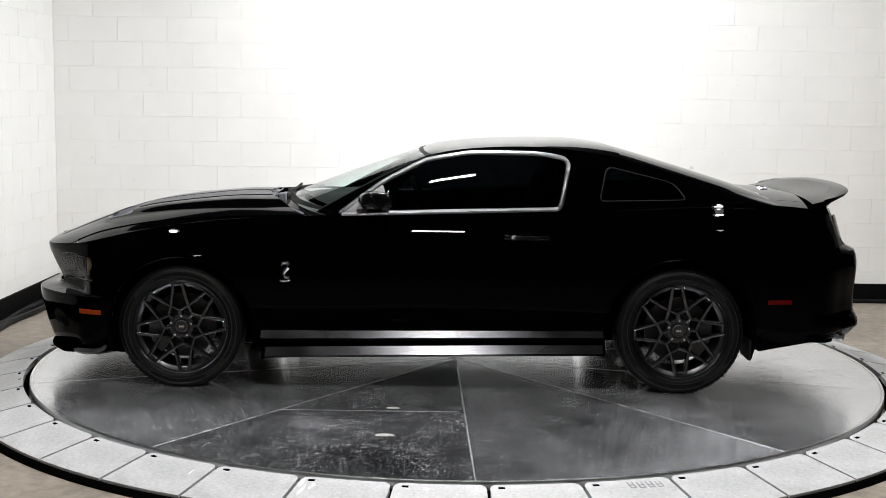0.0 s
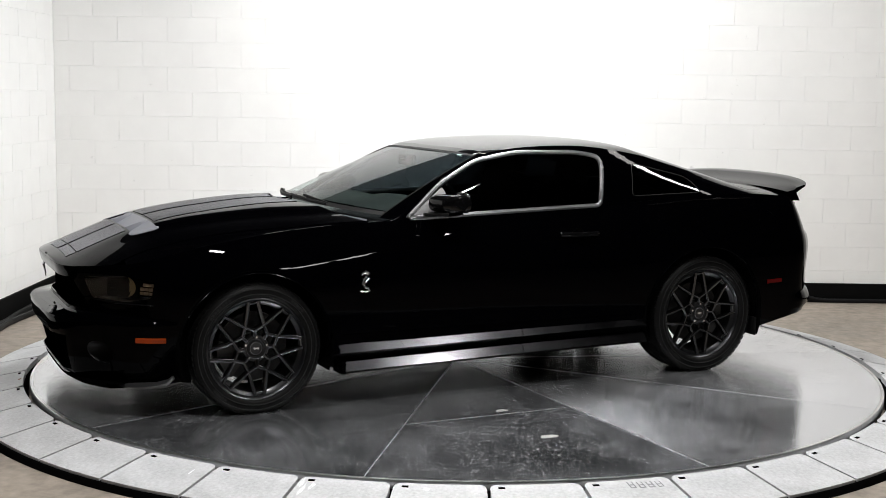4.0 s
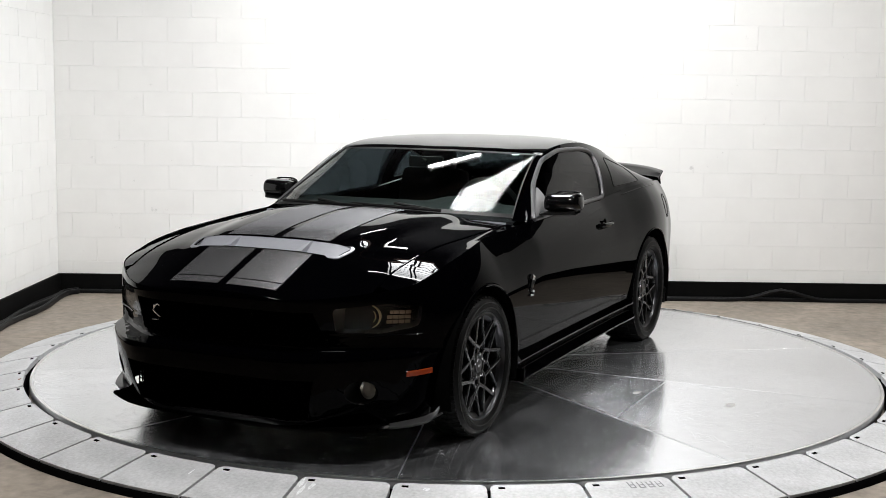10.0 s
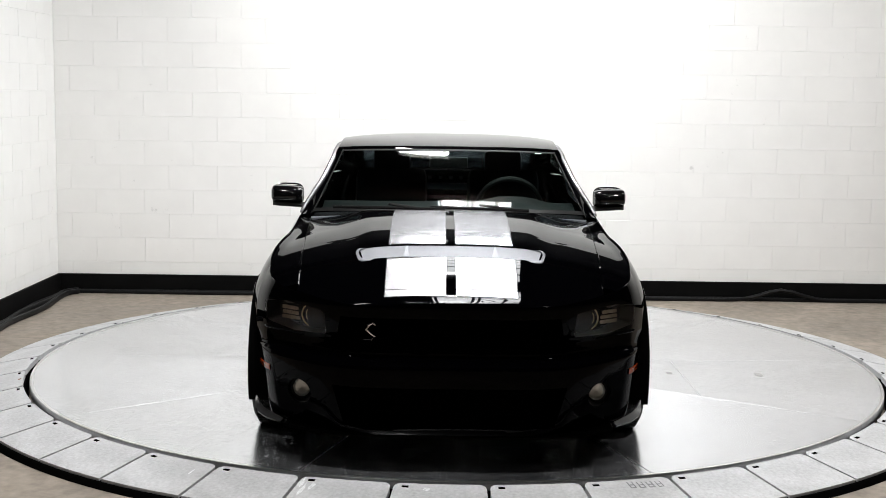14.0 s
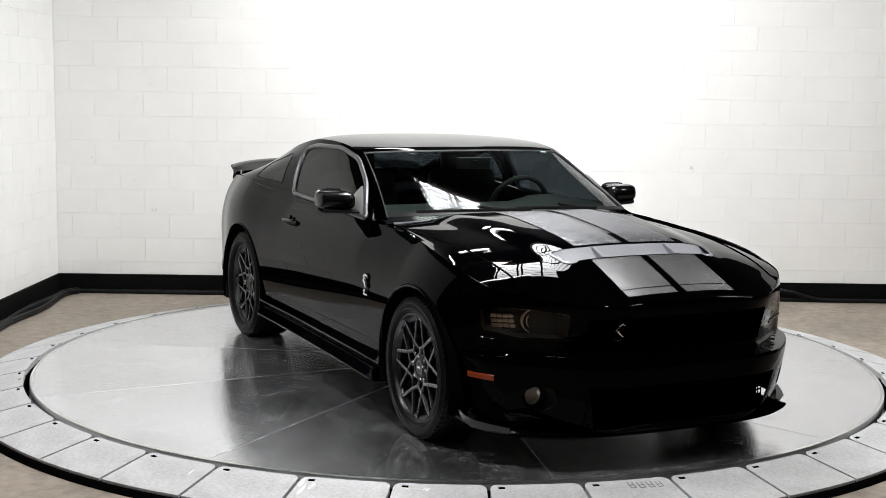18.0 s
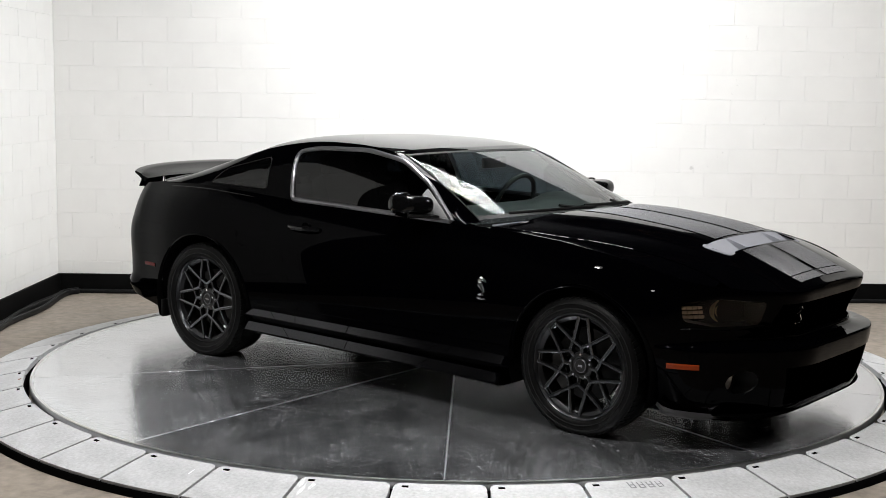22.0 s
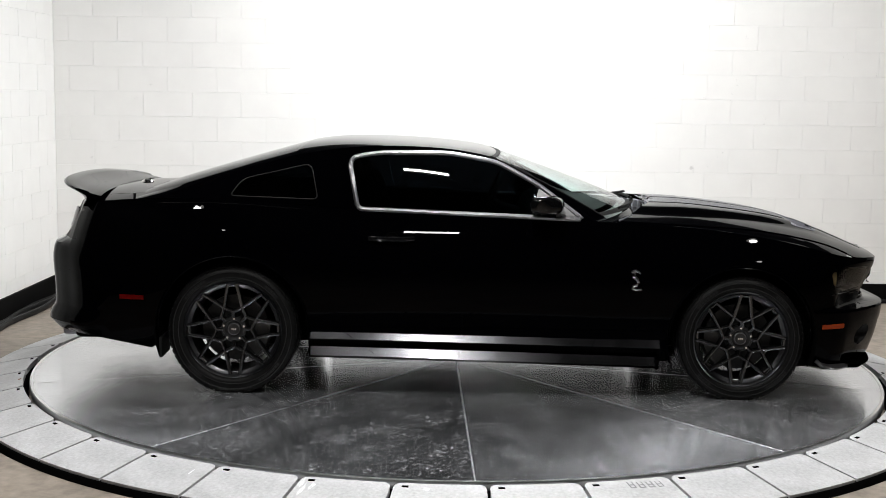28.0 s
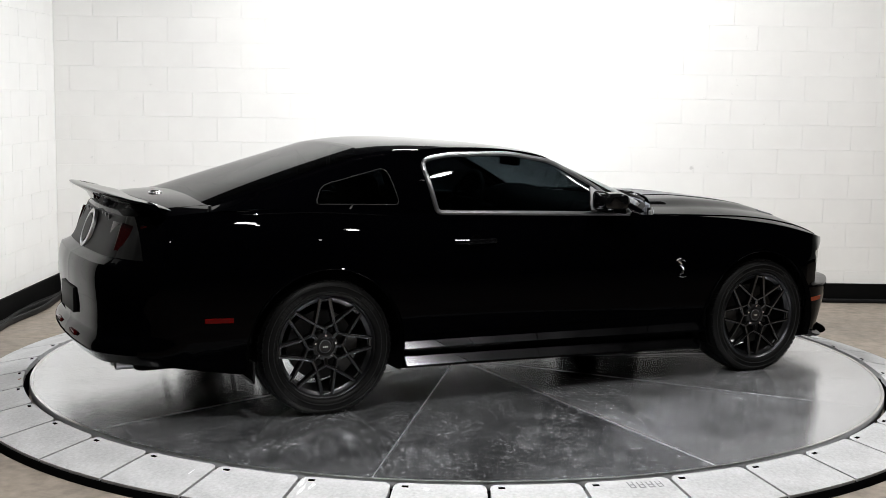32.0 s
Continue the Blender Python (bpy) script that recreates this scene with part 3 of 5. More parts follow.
w_ledge = curve((-2.24, 1), (-2.14, 0))
R_ARCHES = {AX_F: 0.388, AX_R: 0.404}


def eased(f, w):
    """The same curve with its bends eased over a width of 2 w."""
    ws = [(k / 8, 1 - abs(k) / 9) for k in range(-8, 9)]
    tot = sum(b for _, b in ws)
    return lambda x: sum(b * f(x + a * w) for a, b in ws) / tot


z_top, d_side, d_side_f, d_side_r = eased(z_top, .16), eased(d_side, .05), eased(d_side_f, .04), eased(d_side_r, .05)


def inset(x, z):
    f, r = w_front(x), w_rear(x)
    a, b = w_bow(x), w_hip(x)
    side = a * d_side_f(z) + b * d_side_r(z) + (1 - a - b) * d_side(z)
    return f * d_front(z) + r * d_rear(z) + (1 - f - r) * side + w_ledge(x) * ledge(z) + w_nose(x) * nose_in(z)


def outline_y(x):
    for a, b in zip(OUTLINE, OUTLINE[1:]):
        if a.x >= x >= b.x:
            return a.y + (b.y - a.y) * (a.x - x) / max(a.x - b.x, 1e-9)
    return 0.0


def skin_point(x, y, nx, ny, z):
    d = inset(x, z)
    return (x - nx * d, max(y - ny * d, 0.0), z)


def side_normal(x):
    dy = (outline_y(x + .01) - outline_y(x - .01)) / .02
    n = Vector((-dy, 1, 0)).normalized()
    return n.x, n.y


def on_side(x, z, out=0.0):
    """The point of the flank at x and z, pushed outwards."""
    y = outline_y(x)
    nx, ny = side_normal(x)
    d = inset(x, z) - out
    return Vector((x - nx * d, y - ny * d, z))


def columns():
    """(x, y, normal, lower edge) all round one half of the car."""
    cols = []
    N = len(OUTLINE)

    def add(i):
        p = OUTLINE[i]
        a, b = OUTLINE[max(i - 1, 0)], OUTLINE[min(i + 1, N - 1)]
        t = (b - a).normalized()
        nx, ny = t.y, -t.x
        if i in (0, N - 1):
            nx, ny = (1, 0) if i == 0 else (-1, 0)
        return p.x, p.y, nx, ny
    for i in range(0, N, 2):
        x, y, nx, ny = add(i)
        if x > AX_F + R_ARCHES[AX_F] + 0.03:
            cols.append((x, y, nx, ny, 0.17 if x < 2.2 else 0.16))
    xs = [(AX_F + R_ARCHES[AX_F] + .002, .17)]
    for c, h in ((AX_F, HUB_F), (AX_R, HUB_R)):
        R_ARCH = R_ARCHES[c]
        for k in range(0, 33):
            a = pi * k / 32
            xs.append((c + R_ARCH * cos(a), max(h + R_ARCH * sin(a), .2)))
        xs.append((c - R_ARCH - .002, .2 if c > 0 else .26))
        if c > 0:
            x0, x1 = c - R_ARCH - .03, AX_R + R_ARCHES[AX_R] + .03
            xs += [(x0 + (x1 - x0) * k / 40, .2) for k in range(41)] + [(AX_R + R_ARCHES[AX_R] + .002, .2)]
    for x, zb in xs:
        nx, ny = side_normal(x)
        cols.append((x, outline_y(x), nx, ny, zb))
    for i in range(N):
        x, y, nx, ny = add(i)
        if x < AX_R - R_ARCHES[AX_R] - 0.03 and (i % 2 == 0 or i == N - 1):
            cols.append((x, y, nx, ny, .225 + .06 * min((-1.6 - x) / .4, 1)))
    return cols


COLS = columns()
LEVELS = [.16, .18, .20, .225, .25, .28, .31, .34, .37, .40, .42, .435, .448, .46, .469, .478, .487, .496, .505, .515, .53, .55, .575, .60, .625, .65, .675, .70]


def skin_rows():
    rows = []
    for x, y, nx, ny, zb in COLS:
        zt = z_top(x)
        levels = LEVELS + [.70 + (zt - .70) * k / 13 for k in range(1, 14)]
        rows.append([skin_point(x, y, nx, ny, max(z, min(zb, zt))) for z in levels])
    return rows


SKIN = skin_rows()
TOP = [Vector(r[-1]) for r in SKIN]

# greenhouse stations: middle line and roof rail, from the windscreen's foot to the rear glass's foot
MID = [(1.03, 0, .992), (.61, 0, 1.153), (.17, 0, 1.302), (-.42, 0, 1.353), (-.86, 0, 1.331), (-1.33, 0, 1.196), (-1.79, 0, 1.052)]
RAIL = [(.72, .785, .950), (.42, .71, 1.13), (.12, .652, 1.286), (-.42, .650, 1.327), (-.92, .644, 1.264), (-1.35, .65, 1.145), (-1.74, .665, 1.038)]
BELT = []
for bx in (.76, .52, .22, -.42, -.95, -1.42, -1.80):
    p = on_side(bx, z_top(bx))
    BELT.append((p.x, p.y, p.z))


def at(stations, u):
    P = [Vector(p) for p in stations]
    P = [2 * P[0] - P[1]] + P + [2 * P[-1] - P[-2]]
    for j in (0, 4):
        if j - 2 * (j == 0) <= u <= j + 2:      # the screens: one even bend through three stations
            t = u - j
            a, b, c = P[j + 1:j + 4]
            return a * ((t - 1) * (t - 2) / 2) - b * (t * (t - 2)) + c * (t * (t - 1) / 2)
    i = min(max(int(u), 0), len(stations) - 2)
    t = u - i
    a, b, c, d = P[i:i + 4]
    return 0.5 * ((2 * b) + (c - a) * t + (2 * a - 5 * b + 4 * c - d) * t * t + (3 * b - a - 3 * c + d) * t ** 3)


def roof_point(u, v):
    m, r = at(MID, u), at(RAIL, u)
    k = 1 - (.58 * v * v + .42 * v ** 8 if u < 2 else .7 * abs(v) ** 3 + .3 * v ** 8)
    return Vector((r.x + (m.x - r.x) * k, r.y * v, r.z + (m.z - r.z) * k))


def flank_point(u, w):
    r, b = at(RAIL, u), at(BELT, u)
    p = b + (r - b) * w
    p.y += 0.022 * sin(pi * w) * min(1.0, (r - b).length / .3)
    return p


def roof_patch(u0, u1, v0, v1, nu=24, nv=24):
    return sheet([[roof_point(u0 + (u1 - u0) * i / nu, v0 + (v1 - v0) * j / nv) for j in range(nv + 1)] for i in range(nu + 1)])


def flank_sheet(nu=72, nw=12):
    return sheet([[flank_point(6 * i / nu, j / nw) for j in range(nw + 1)] for i in range(nu + 1)])


hood_mid = curve((1.0, 1.0), (1.2, 1.0), (1.58, .968), (1.925, .911), (2.235, .808), (2.335, .763), (2.40, .742), (2.47, .725))
hood_mid = eased(hood_mid, .10)
hood_bend = curve((.72, .39), (1.3, .15), (1.9, 0), (2.5, 0))
deck_mid = curve((-2.4, 1.03), (-2.1, 1.045), (-1.85, 1.068), (-1.7, 1.07), (-1.5, 1.07))

# ---------------------------------------------------------------- panels


def groove(bm, t=0.0024, d=0.005):
    """Rolls a panel's edges inwards, so that a shut line shows between two panels."""
    bmesh.ops.remove_doubles(bm, verts=bm.verts, dist=2e-4)
    bmesh.ops.dissolve_degenerate(bm, edges=bm.edges, dist=1e-4)
    bm.normal_update()
    rim = [v for v in bm.verts if v.is_boundary]
    if not rim:
        return bm
    bmesh.ops.recalc_face_normals(bm, faces=bm.faces)
    c = sum((v.co for v in bm.verts), Vector()) / len(bm.verts)
    outward = sum((f.normal.dot(Vector((0, f.calc_center_median().y, max(f.calc_center_median().z - .5, -.1)))) * f.calc_area()) for f in bm.faces)
    if outward < 0:
        bmesh.ops.reverse_faces(bm, faces=bm.faces)
    bm.normal_update()
    r = bmesh.ops.extrude_edge_only(bm, edges=[e for e in bm.edges if e.is_boundary])
    new_v = [v for v in r["geom"] if isinstance(v, bmesh.types.BMVert)]
    for v in new_v:
        near = [e.other_vert(v) for e in v.link_edges if e.other_vert(v) not in new_v]
        n = near[0].normal if near else Vector((0, 1, 0))
        fs = [f for w in near for f in w.link_faces if v not in f.verts]
        if fs:
            n = sum((f.normal for f in fs), Vector()).normalized()
        v.co -= n * d
    return bm


def boundary_loop(bm):
    es = {e for e in bm.edges if e.is_boundary}
    if not es:
        return []
    e = next(iter(es))
    loop = [e.verts[0], e.verts[1]]
    es.discard(e)
    while True:
        nxt = [f for f in loop[-1].link_edges if f in es]
        if not nxt:
            break
        es.discard(nxt[0])
        loop.append(nxt[0].other_vert(loop[-1]))
    pts = [v.co.copy() for v in loop[:-1]]
    out = [pts[0]]
    for p in pts[1:]:
        if (p - out[-1]).length > .006:
            out.append(p)
    return out


def shift(bm, dx=0, dy=0, dz=0):
    bmesh.ops.translate(bm, verts=bm.verts, vec=(dx, dy, dz))
    return bm


def take(bm, poly, axes):
    """(piece inside the polygon, rest)"""
    return inside_outside(bm, poly, axes)


XZ, YZ, XY = (0, 2), (1, 2), (0, 1)


def hood_point(i_edge, v):
    e = i_edge
    k = hood_bend(e.x)
    x = e.x + k * (1 - v * v)
    y = e.y * v
    # a flat crest along the fender, and the hood rising from it
    flat = .052 * min(max((1.95 - x) / .55, 0), 1) / max(e.y, .2)
    a = min(abs(v) / (1 - flat), 1.0)
    z = e.z + (hood_mid(x) - e.z) * (1 - a ** 2.6)
    # the raised middle of the hood
    ay = abs(y)
    half = .56 - .13 * min(max((x - 1.1) / 1.1, 0), 1)
    s = min(max((half + .03 - ay) / .17, 0), 1)
    fx = min(max((2.30 - x) / .6, 0), 1)
    z += .022 * s * s * (3 - 2 * s) * fx * fx * (3 - 2 * fx) - .008 * fx
    return Vector((x, y, z))


def v_seam(e):
    """Where the hood meets the fender: a nearly straight line along the car."""
    return min(.985, (.745 - .075 * min(max((e.x - .75) / 1.4, 0), 1)) / max(e.y, .01))


def top_strip(edges, v0, v1, n, fn):
    """Rows across the car; v0 and v1 are numbers or functions of the edge point."""
    rows = []
    for e in edges:
        a, b = (w(e) if callable(w) else w for w in (v0, v1))
        rows.append([fn(e, a + (b - a) * j / n) for j in range(n + 1)])
    return rows


HOOD_EDGE = [p for p in TOP if p.x > .73]


def deck_point(e, v):
    z = e.z + (deck_mid(e.x) - e.z) * (1 - abs(v) ** 2.6)
    return Vector((e.x, e.y * v, z))


DECK_EDGE = [p for p in TOP if p.x < -1.66]

DOOR = rounded([(.735, .285), (.735, 1.1), (-.61, 1.1), (-.60, .80), (-.52, .42), (-.44, .285)], [.03, .01, .01, .1, .12, .04], 4)
BUMPER_F = [(1.86, .05), (1.86, .46), (1.96, .488), (2.6, .488), (2.6, .05)]
BUMPER_R = [(-1.52, .1), (-1.70, .56), (-1.88, .795), (-2.6, .795), (-2.6, .1)]
NOSE = [(1.96, .49), (2.02, .80), (2.6, .80), (2.6, .49)]
LAMP = rounded([(.535, .574), (.542, .688), (.72, .704), (.835, .688), (.828, .600), (.70, .568)], .018, 3)
FOG = [(.655 + .056 * cos(a * pi / 8), .322 + .057 * sin(a * pi / 8)) for a in range(16)]


def flank_panels(sign):
    skin = sheet(SKIN)
    bmesh.ops.remove_doubles(skin, verts=skin.verts, dist=1e-5)
    door, rest = take(skin, DOOR, XZ)
    bf, rest = take(rest, BUMPER_F, XZ)
    br, rest = take(rest, BUMPER_R, XZ)
    nose, rest = take(rest, NOSE, XZ)
    fender, quarter = take(rest, [(.737, .0), (.737, 1.5), (3, 1.5), (3, 0)], XZ)
    # top of the fender beside the hood, down to the windscreen's foot
    add_sheet(fender, top_strip([e for e in HOOD_EDGE if e.x < 2.13], lambda e: v_seam(e) + .004, 1.0, 5, hood_point))
    bmesh.ops.remove_doubles(fender, verts=fender.verts, dist=1e-4)
    add_sheet(quarter, top_strip([e for e in DECK_EDGE if e.x > -1.97], .80, 1.0, 4, deck_point))
    bmesh.ops.remove_doubles(quarter, verts=quarter.verts, dist=1e-4)
    tail, quarter = take(quarter, [(-2.085, .797), (-2.085, 1.2), (-2.6, 1.2), (-2.6, .797)], XZ)
    # openings in the nose and the bumper
    lamp, nose = take(nose, LAMP, YZ)
    gu, nose = take(nose, [(-.01, .515), (-.01, .672), (.47, .672), (.50, .515)], YZ)
    gu.free()
    gl, bf = take(bf, [(-.01, .20), (-.01, .385), (.50, .385), (.45, .20)], YZ)
    gl.free()
    fog, bf = take(bf, FOG, YZ)
    out = dict(tail=tail, door=door, fender=fender, quarter=quarter, bf=bf, br=br, nose=nose, lamp=lamp, fog=fog)
    if sign < 0:
        for b in out.values():
            mirror(b)
    return out


for sign in (1, -1):
    P = flank_panels(sign)
    door = cpart("door", groove(P["door"]), PAINT)
    cpart("front_fender", groove(P["fender"]), PAINT)
    cpart("quarter_panel", groove(P["quarter"]), PAINT)
    cpart("bumper_corner", groove(P["bf"]), PAINT)
    cpart("rear_bumper_half", groove(P["br"]), PAINT)
    cpart("tail_panel", groove(P["tail"]), TAIL_BLACK, None, "satin black tail panel")
    cpart("nose_panel", groove(P["nose"]), PAINT)
    # head lamp: lens, dark bowl, ringed projector, bright reflector strips
    lens = P["lamp"]
    loop = boundary_loop(lens)
    hl = cpart("headlight", lens, LENS, None, "smoked headlight with a ringed projector", 60)
    bowl = bmesh.new()
    c = sum(loop, Vector()) / len(loop)
    back_pts = [c + (p - c) * .82 + Vector((-.10, -.03 * sign, 0)) for p in loop]
    add_sheet(bowl, [loop, back_pts, [c + Vector((-.11, -.03 * sign, 0))] * len(loop)], close_v=True)
    part("bowl", bowl, mat("smoked_chrome", (.011, .008, .006), rough=.3, metal=.8), hl)
    pc = Vector((2.092, .607 * sign, .633))
    m = Matrix.Translation(pc) @ Matrix.Rotation(radians(-78 if sign > 0 else -102), 4, "Z")
    gold = mat("bronze_ring", (.70, .56, .30), rough=.35, metal=.45)
    for nm, rad, wide, y in (("outer_ring", .053, .0030, .004), ("inner_ring", .034, .0022, .002)):
        pr = lathe([(rad - wide, y - .03), (rad - wide * .6, y), (rad + wide * .6, y), (rad + wide, y - .03)], 48)
        bmesh.ops.transform(pr, matrix=m, verts=pr.verts)
        part(nm, pr, gold, hl, "thin bronze projector ring")
    shroud = lathe([(.050, -.004), (.044, -.012), (.037, -.006)], 40)
    bmesh.ops.transform(shroud, matrix=m, verts=shroud.verts)
    part("shroud", shroud, mat("amber_shroud", (.05, .036, .014), rough=.25, metal=.6), hl)
    pl = lathe([(.0, .004), (.016, .002), (.028, -.006), (.033, -.02)], 24)
    bmesh.ops.transform(pl, matrix=m, verts=pl.verts)
    part("projector_lens", pl, mat("projector_glass", (.04, .03, .011), rough=.1, coat=.5), hl)
    facet = mat("bright_reflector", (.78, .62, .46), rough=.25, metal=.6)
    for k in range(3):
        for c_ in range(4):
            rb = boxed(-.013, .013, -.004, .004, -.0085, .0085, bevel=.003)
            mm = Matrix.Translation((2.035 - .017 * c_ - .004 * k, (.682 + .0215 * c_) * sign, .607 + .021 * k)) @ Matrix.Rotation(radians((128 if sign > 0 else 52) + (9 if (k + c_) % 2 else -9)), 4, "Z")
            bmesh.ops.transform(rb, matrix=mm, verts=rb.verts)
            part("reflector_facet", rb, facet, hl)
    rb = boxed(-.055, .055, -.003, .003, -.0022, .0022, bevel=.001)
    mm = Matrix.Translation((2.005, .715 * sign, .588)) @ Matrix.Rotation(radians(129 if sign > 0 else 51), 4, "Z")
    bmesh.ops.transform(rb, matrix=mm, verts=rb.verts)
    part("chrome_edge", rb, CHROME, hl)
    # fog lamp: a front-facing lamp at the bottom of a short black pocket
    fl = P["fog"]
    loop = boundary_loop(fl)
    fl.free()
    c = Vector((2.168, .650 * sign, .322))
    eye_ = [Vector((c.x, c.y + .043 * cos(a * pi / 12), c.z + .047 * sin(a * pi / 12))) for a in range(24)]
    fg = cpart("fog_light", bmesh.new(), LENS, None, "round clear fog light in a pocket")
    pocket = bmesh.new()
    n_ = len(loop)
    inner = [Vector((c.x - .012, c.y + (p.y - loop_c.y) * .92, c.z + (p.z - loop_c.z) * .92)) for loop_c in [sum(loop, Vector()) / n_] for p in loop]
    add_sheet(pocket, [loop, inner, [c - Vector((.02, 0, 0))] * n_], close_v=True)
    part("pocket", pocket, BLACK, fg)
    lens_ = bmesh.new()
    add_sheet(lens_, [eye_, [c + (p - c) * .6 + Vector((.007, 0, 0)) for p in eye_], [c + Vector((.009, 0, 0))] * 24], close_v=True)
    part("lens", lens_, FOG_LENS, fg, "", 60)
    cup = bmesh.new()
    add_sheet(cup, [[p - Vector((.001, 0, 0)) for p in eye_], [c + (p - c) * .7 - Vector((.012, 0, 0)) for p in eye_], [c - Vector((.016, 0, 0))] * 24], close_v=True)
    part("reflector", cup, mat("dim_reflector", (.7, .7, .68), rough=.2, metal=.5), fg, "", 20)
    part("bezel", tube(eye_, .005, 8, True), BLACK, fg)

# the middle of the nose: grille frame and meshes


def nose_x(y):
    """How far forward the car's plan reaches at y."""
    for a, b in zip(OUTLINE, OUTLINE[1:]):
        if a.y <= abs(y) <= b.y:
            return a.x + (b.x - a.x) * (abs(y) - a.y) / max(b.y - a.y, 1e-9)
    return OUTLINE[0].x


for nm, back, zlo, zhi, yw, nb in (("upper_grille", .135, .49, .69, .53, 30), ("lower_grille", .11, .18, .40, .53, 30)):
    g = cpart(nm, sheet([[(nose_x(yy) - back - .03, yy, z) for z in (zlo, zhi)] for yy in [yw * (j / 20 - 1) for j in range(41)]]), SHADE_BLACK, None, "black mesh grille")
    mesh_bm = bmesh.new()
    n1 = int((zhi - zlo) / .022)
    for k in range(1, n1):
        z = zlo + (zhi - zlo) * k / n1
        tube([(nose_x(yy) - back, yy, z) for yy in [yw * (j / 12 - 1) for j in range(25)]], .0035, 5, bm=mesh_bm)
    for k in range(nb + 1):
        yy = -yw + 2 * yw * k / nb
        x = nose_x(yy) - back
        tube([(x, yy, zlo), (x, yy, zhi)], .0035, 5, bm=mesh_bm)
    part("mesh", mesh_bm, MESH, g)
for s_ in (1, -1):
    cpart("fascia_backing", sheet([[(p.x - .15, s_ * max(p.y - .05, 0), z) for z in (.165, .68)] for p in OUTLINE[::4] if p.x > 1.97]), SHADE_BLACK)
cpart("intercooler", boxed(2.02, 2.10, -.60, .60, .165, .68, bevel=.01), SHADE_BLACK)

# hood, stripes, vent
HOOD_ROWS = spline(HOOD_EDGE, 3 * len(HOOD_EDGE))


for s in (1, -1):
    rim_ = [hood_point(e, s * v_seam(e)) for e in HOOD_ROWS if .78 < e.x < 2.13]
    cpart("hood_edge", tube(rim_[::2], .0045, 8), PAINT, None, "rolled hood edge")


def hood_z(x, y):
    """Height of the hood at x and y."""
    for a, b in zip(HOOD_ROWS, HOOD_ROWS[1:]):
        if a.x < x - .42 or b.x > x + .02:
            continue
        va, vb = y / max(a.y, 1e-6), y / max(b.y, 1e-6)
        if abs(va) > 1 or abs(vb) > 1:
            continue
        pa, pb = hood_point(a, va), hood_point(b, vb)
        if (pa.x - x) * (pb.x - x) <= 0:
            t = (x - pa.x) / (pb.x - pa.x) if abs(pb.x - pa.x) > 1e-9 else 0
            return pa.z + (pb.z - pa.z) * t
    return hood_mid(x)


def draped(xs, ys_of, height, up=.0026):
    """A strip laid on a surface."""
    rows = []
    for x in xs:
        y0, y1 = ys_of(x)
        rows.append([(x, y0 + (y1 - y0) * j / 8, height(x, y0 + (y1 - y0) * j / 8) + up) for j in range(9)])
    return sheet(rows)


V_X0, V_X1 = 1.888, 2.034           # the vent's rear and front
for s in (1, -1):
    for x0, x1 in ((1.095, V_X0 - .002), (V_X1 + .002, 2.285), (2.291, 2.340)):
        xs = [x0 + (x1 - x0) * k / 48 for k in range(49)]
        cpart("hood_stripe", draped(xs, lambda x: sorted((s * .022, s * .284)), hood_z), STRIPE, None, "satin silver racing stripe")

vent = cpart("hood_vent", bmesh.new(), VENT, None, "grey plastic hood heat extractor")
vo = [(V_X0, -.425), (V_X0, .425), (V_X0 + .04, .432), (V_X1 - .02, .415), (V_X1, .395), (V_X1, -.395), (V_X1 - .02, -.415), (V_X0 + .04, -.432)]
vo = rounded(vo, .015, 3)
vi = [(V_X0 + .062 + (x - (V_X0 + .062)) * .84, y * .972) for x, y in vo]


def vent_depth(x):
    """The tray falls from the rear edge to the front wall."""
    t = min(max((x - V_X0 - .01) / (V_X1 - V_X0 - .03), 0), 1)
    return -.001 - .030 * t ** .8


def vent_row(poly, up):
    return [(x, y, hood_z(x, y) + (up(x) if callable(up) else up)) for x, y in poly]


well, lid_ = take(sheet(top_strip(HOOD_ROWS, lambda e: -v_seam(e), v_seam, 110, hood_point)), [(V_X0 + .010, -.415), (V_X0 + .010, .415), (V_X1 - .012, .392), (V_X1 - .012, -.392)], XY)
well.free()
cpart("hood", groove(lid_, d=.006), PAINT)
part("frame", sheet([vent_row(vo, -.004), vent_row(vo, .0035), vent_row(vi, .0045), vent_row(vi, -.006)], close_v=True), VENT, vent)
part("side_wall", sheet([vent_row(vi, .001), vent_row(vi, lambda x: vent_depth(x) - .002)], close_v=True), VENT, vent)
rows = []
for k in range(13):
    x = V_X0 + .006 + (V_X1 - V_X0 - .012) * k / 12
    hw = .424 - .022 * (k / 12) ** 2
    rows.append([(x, hw * j / 10, hood_z(x, hw * j / 10) + vent_depth(x)) for j in range(-10, 11)])
part("tray", sheet(rows), VENT, vent)
for y in (-.20, .20):
    fin = []
    for k in range(8):
        x = V_X0 + .014 + (V_X1 - V_X0 - .026) * k / 7
        w_, z = .002 + .014 * k / 7, hood_z(x, y)
        fin.append([(x, y - w_ - .004, z + vent_depth(x) - .001), (x, y - w_, z + .002), (x, y + w_, z + .002), (x, y + w_ + .004, z + vent_depth(x) - .001)])
    part("divider", sheet(fin), VENT, vent)
# near-black blocks stand for the shaded openings between the louvres
for sx_, n_ in ((-.30, 9), (0.0, 19), (.30, 9)):
    louv = bmesh.new()
    for k in range(n_):
        y = sx_ + (k - (n_ - 1) / 2) * .0175
        x = V_X1 - .026
        z = hood_z(x, y) + vent_depth(x)
        box(louv, x - .018, x + .004, y - .0055, y + .0055, z - .001, z + .0045)
    part("louvre", louv, SHADE_BLACK, vent)

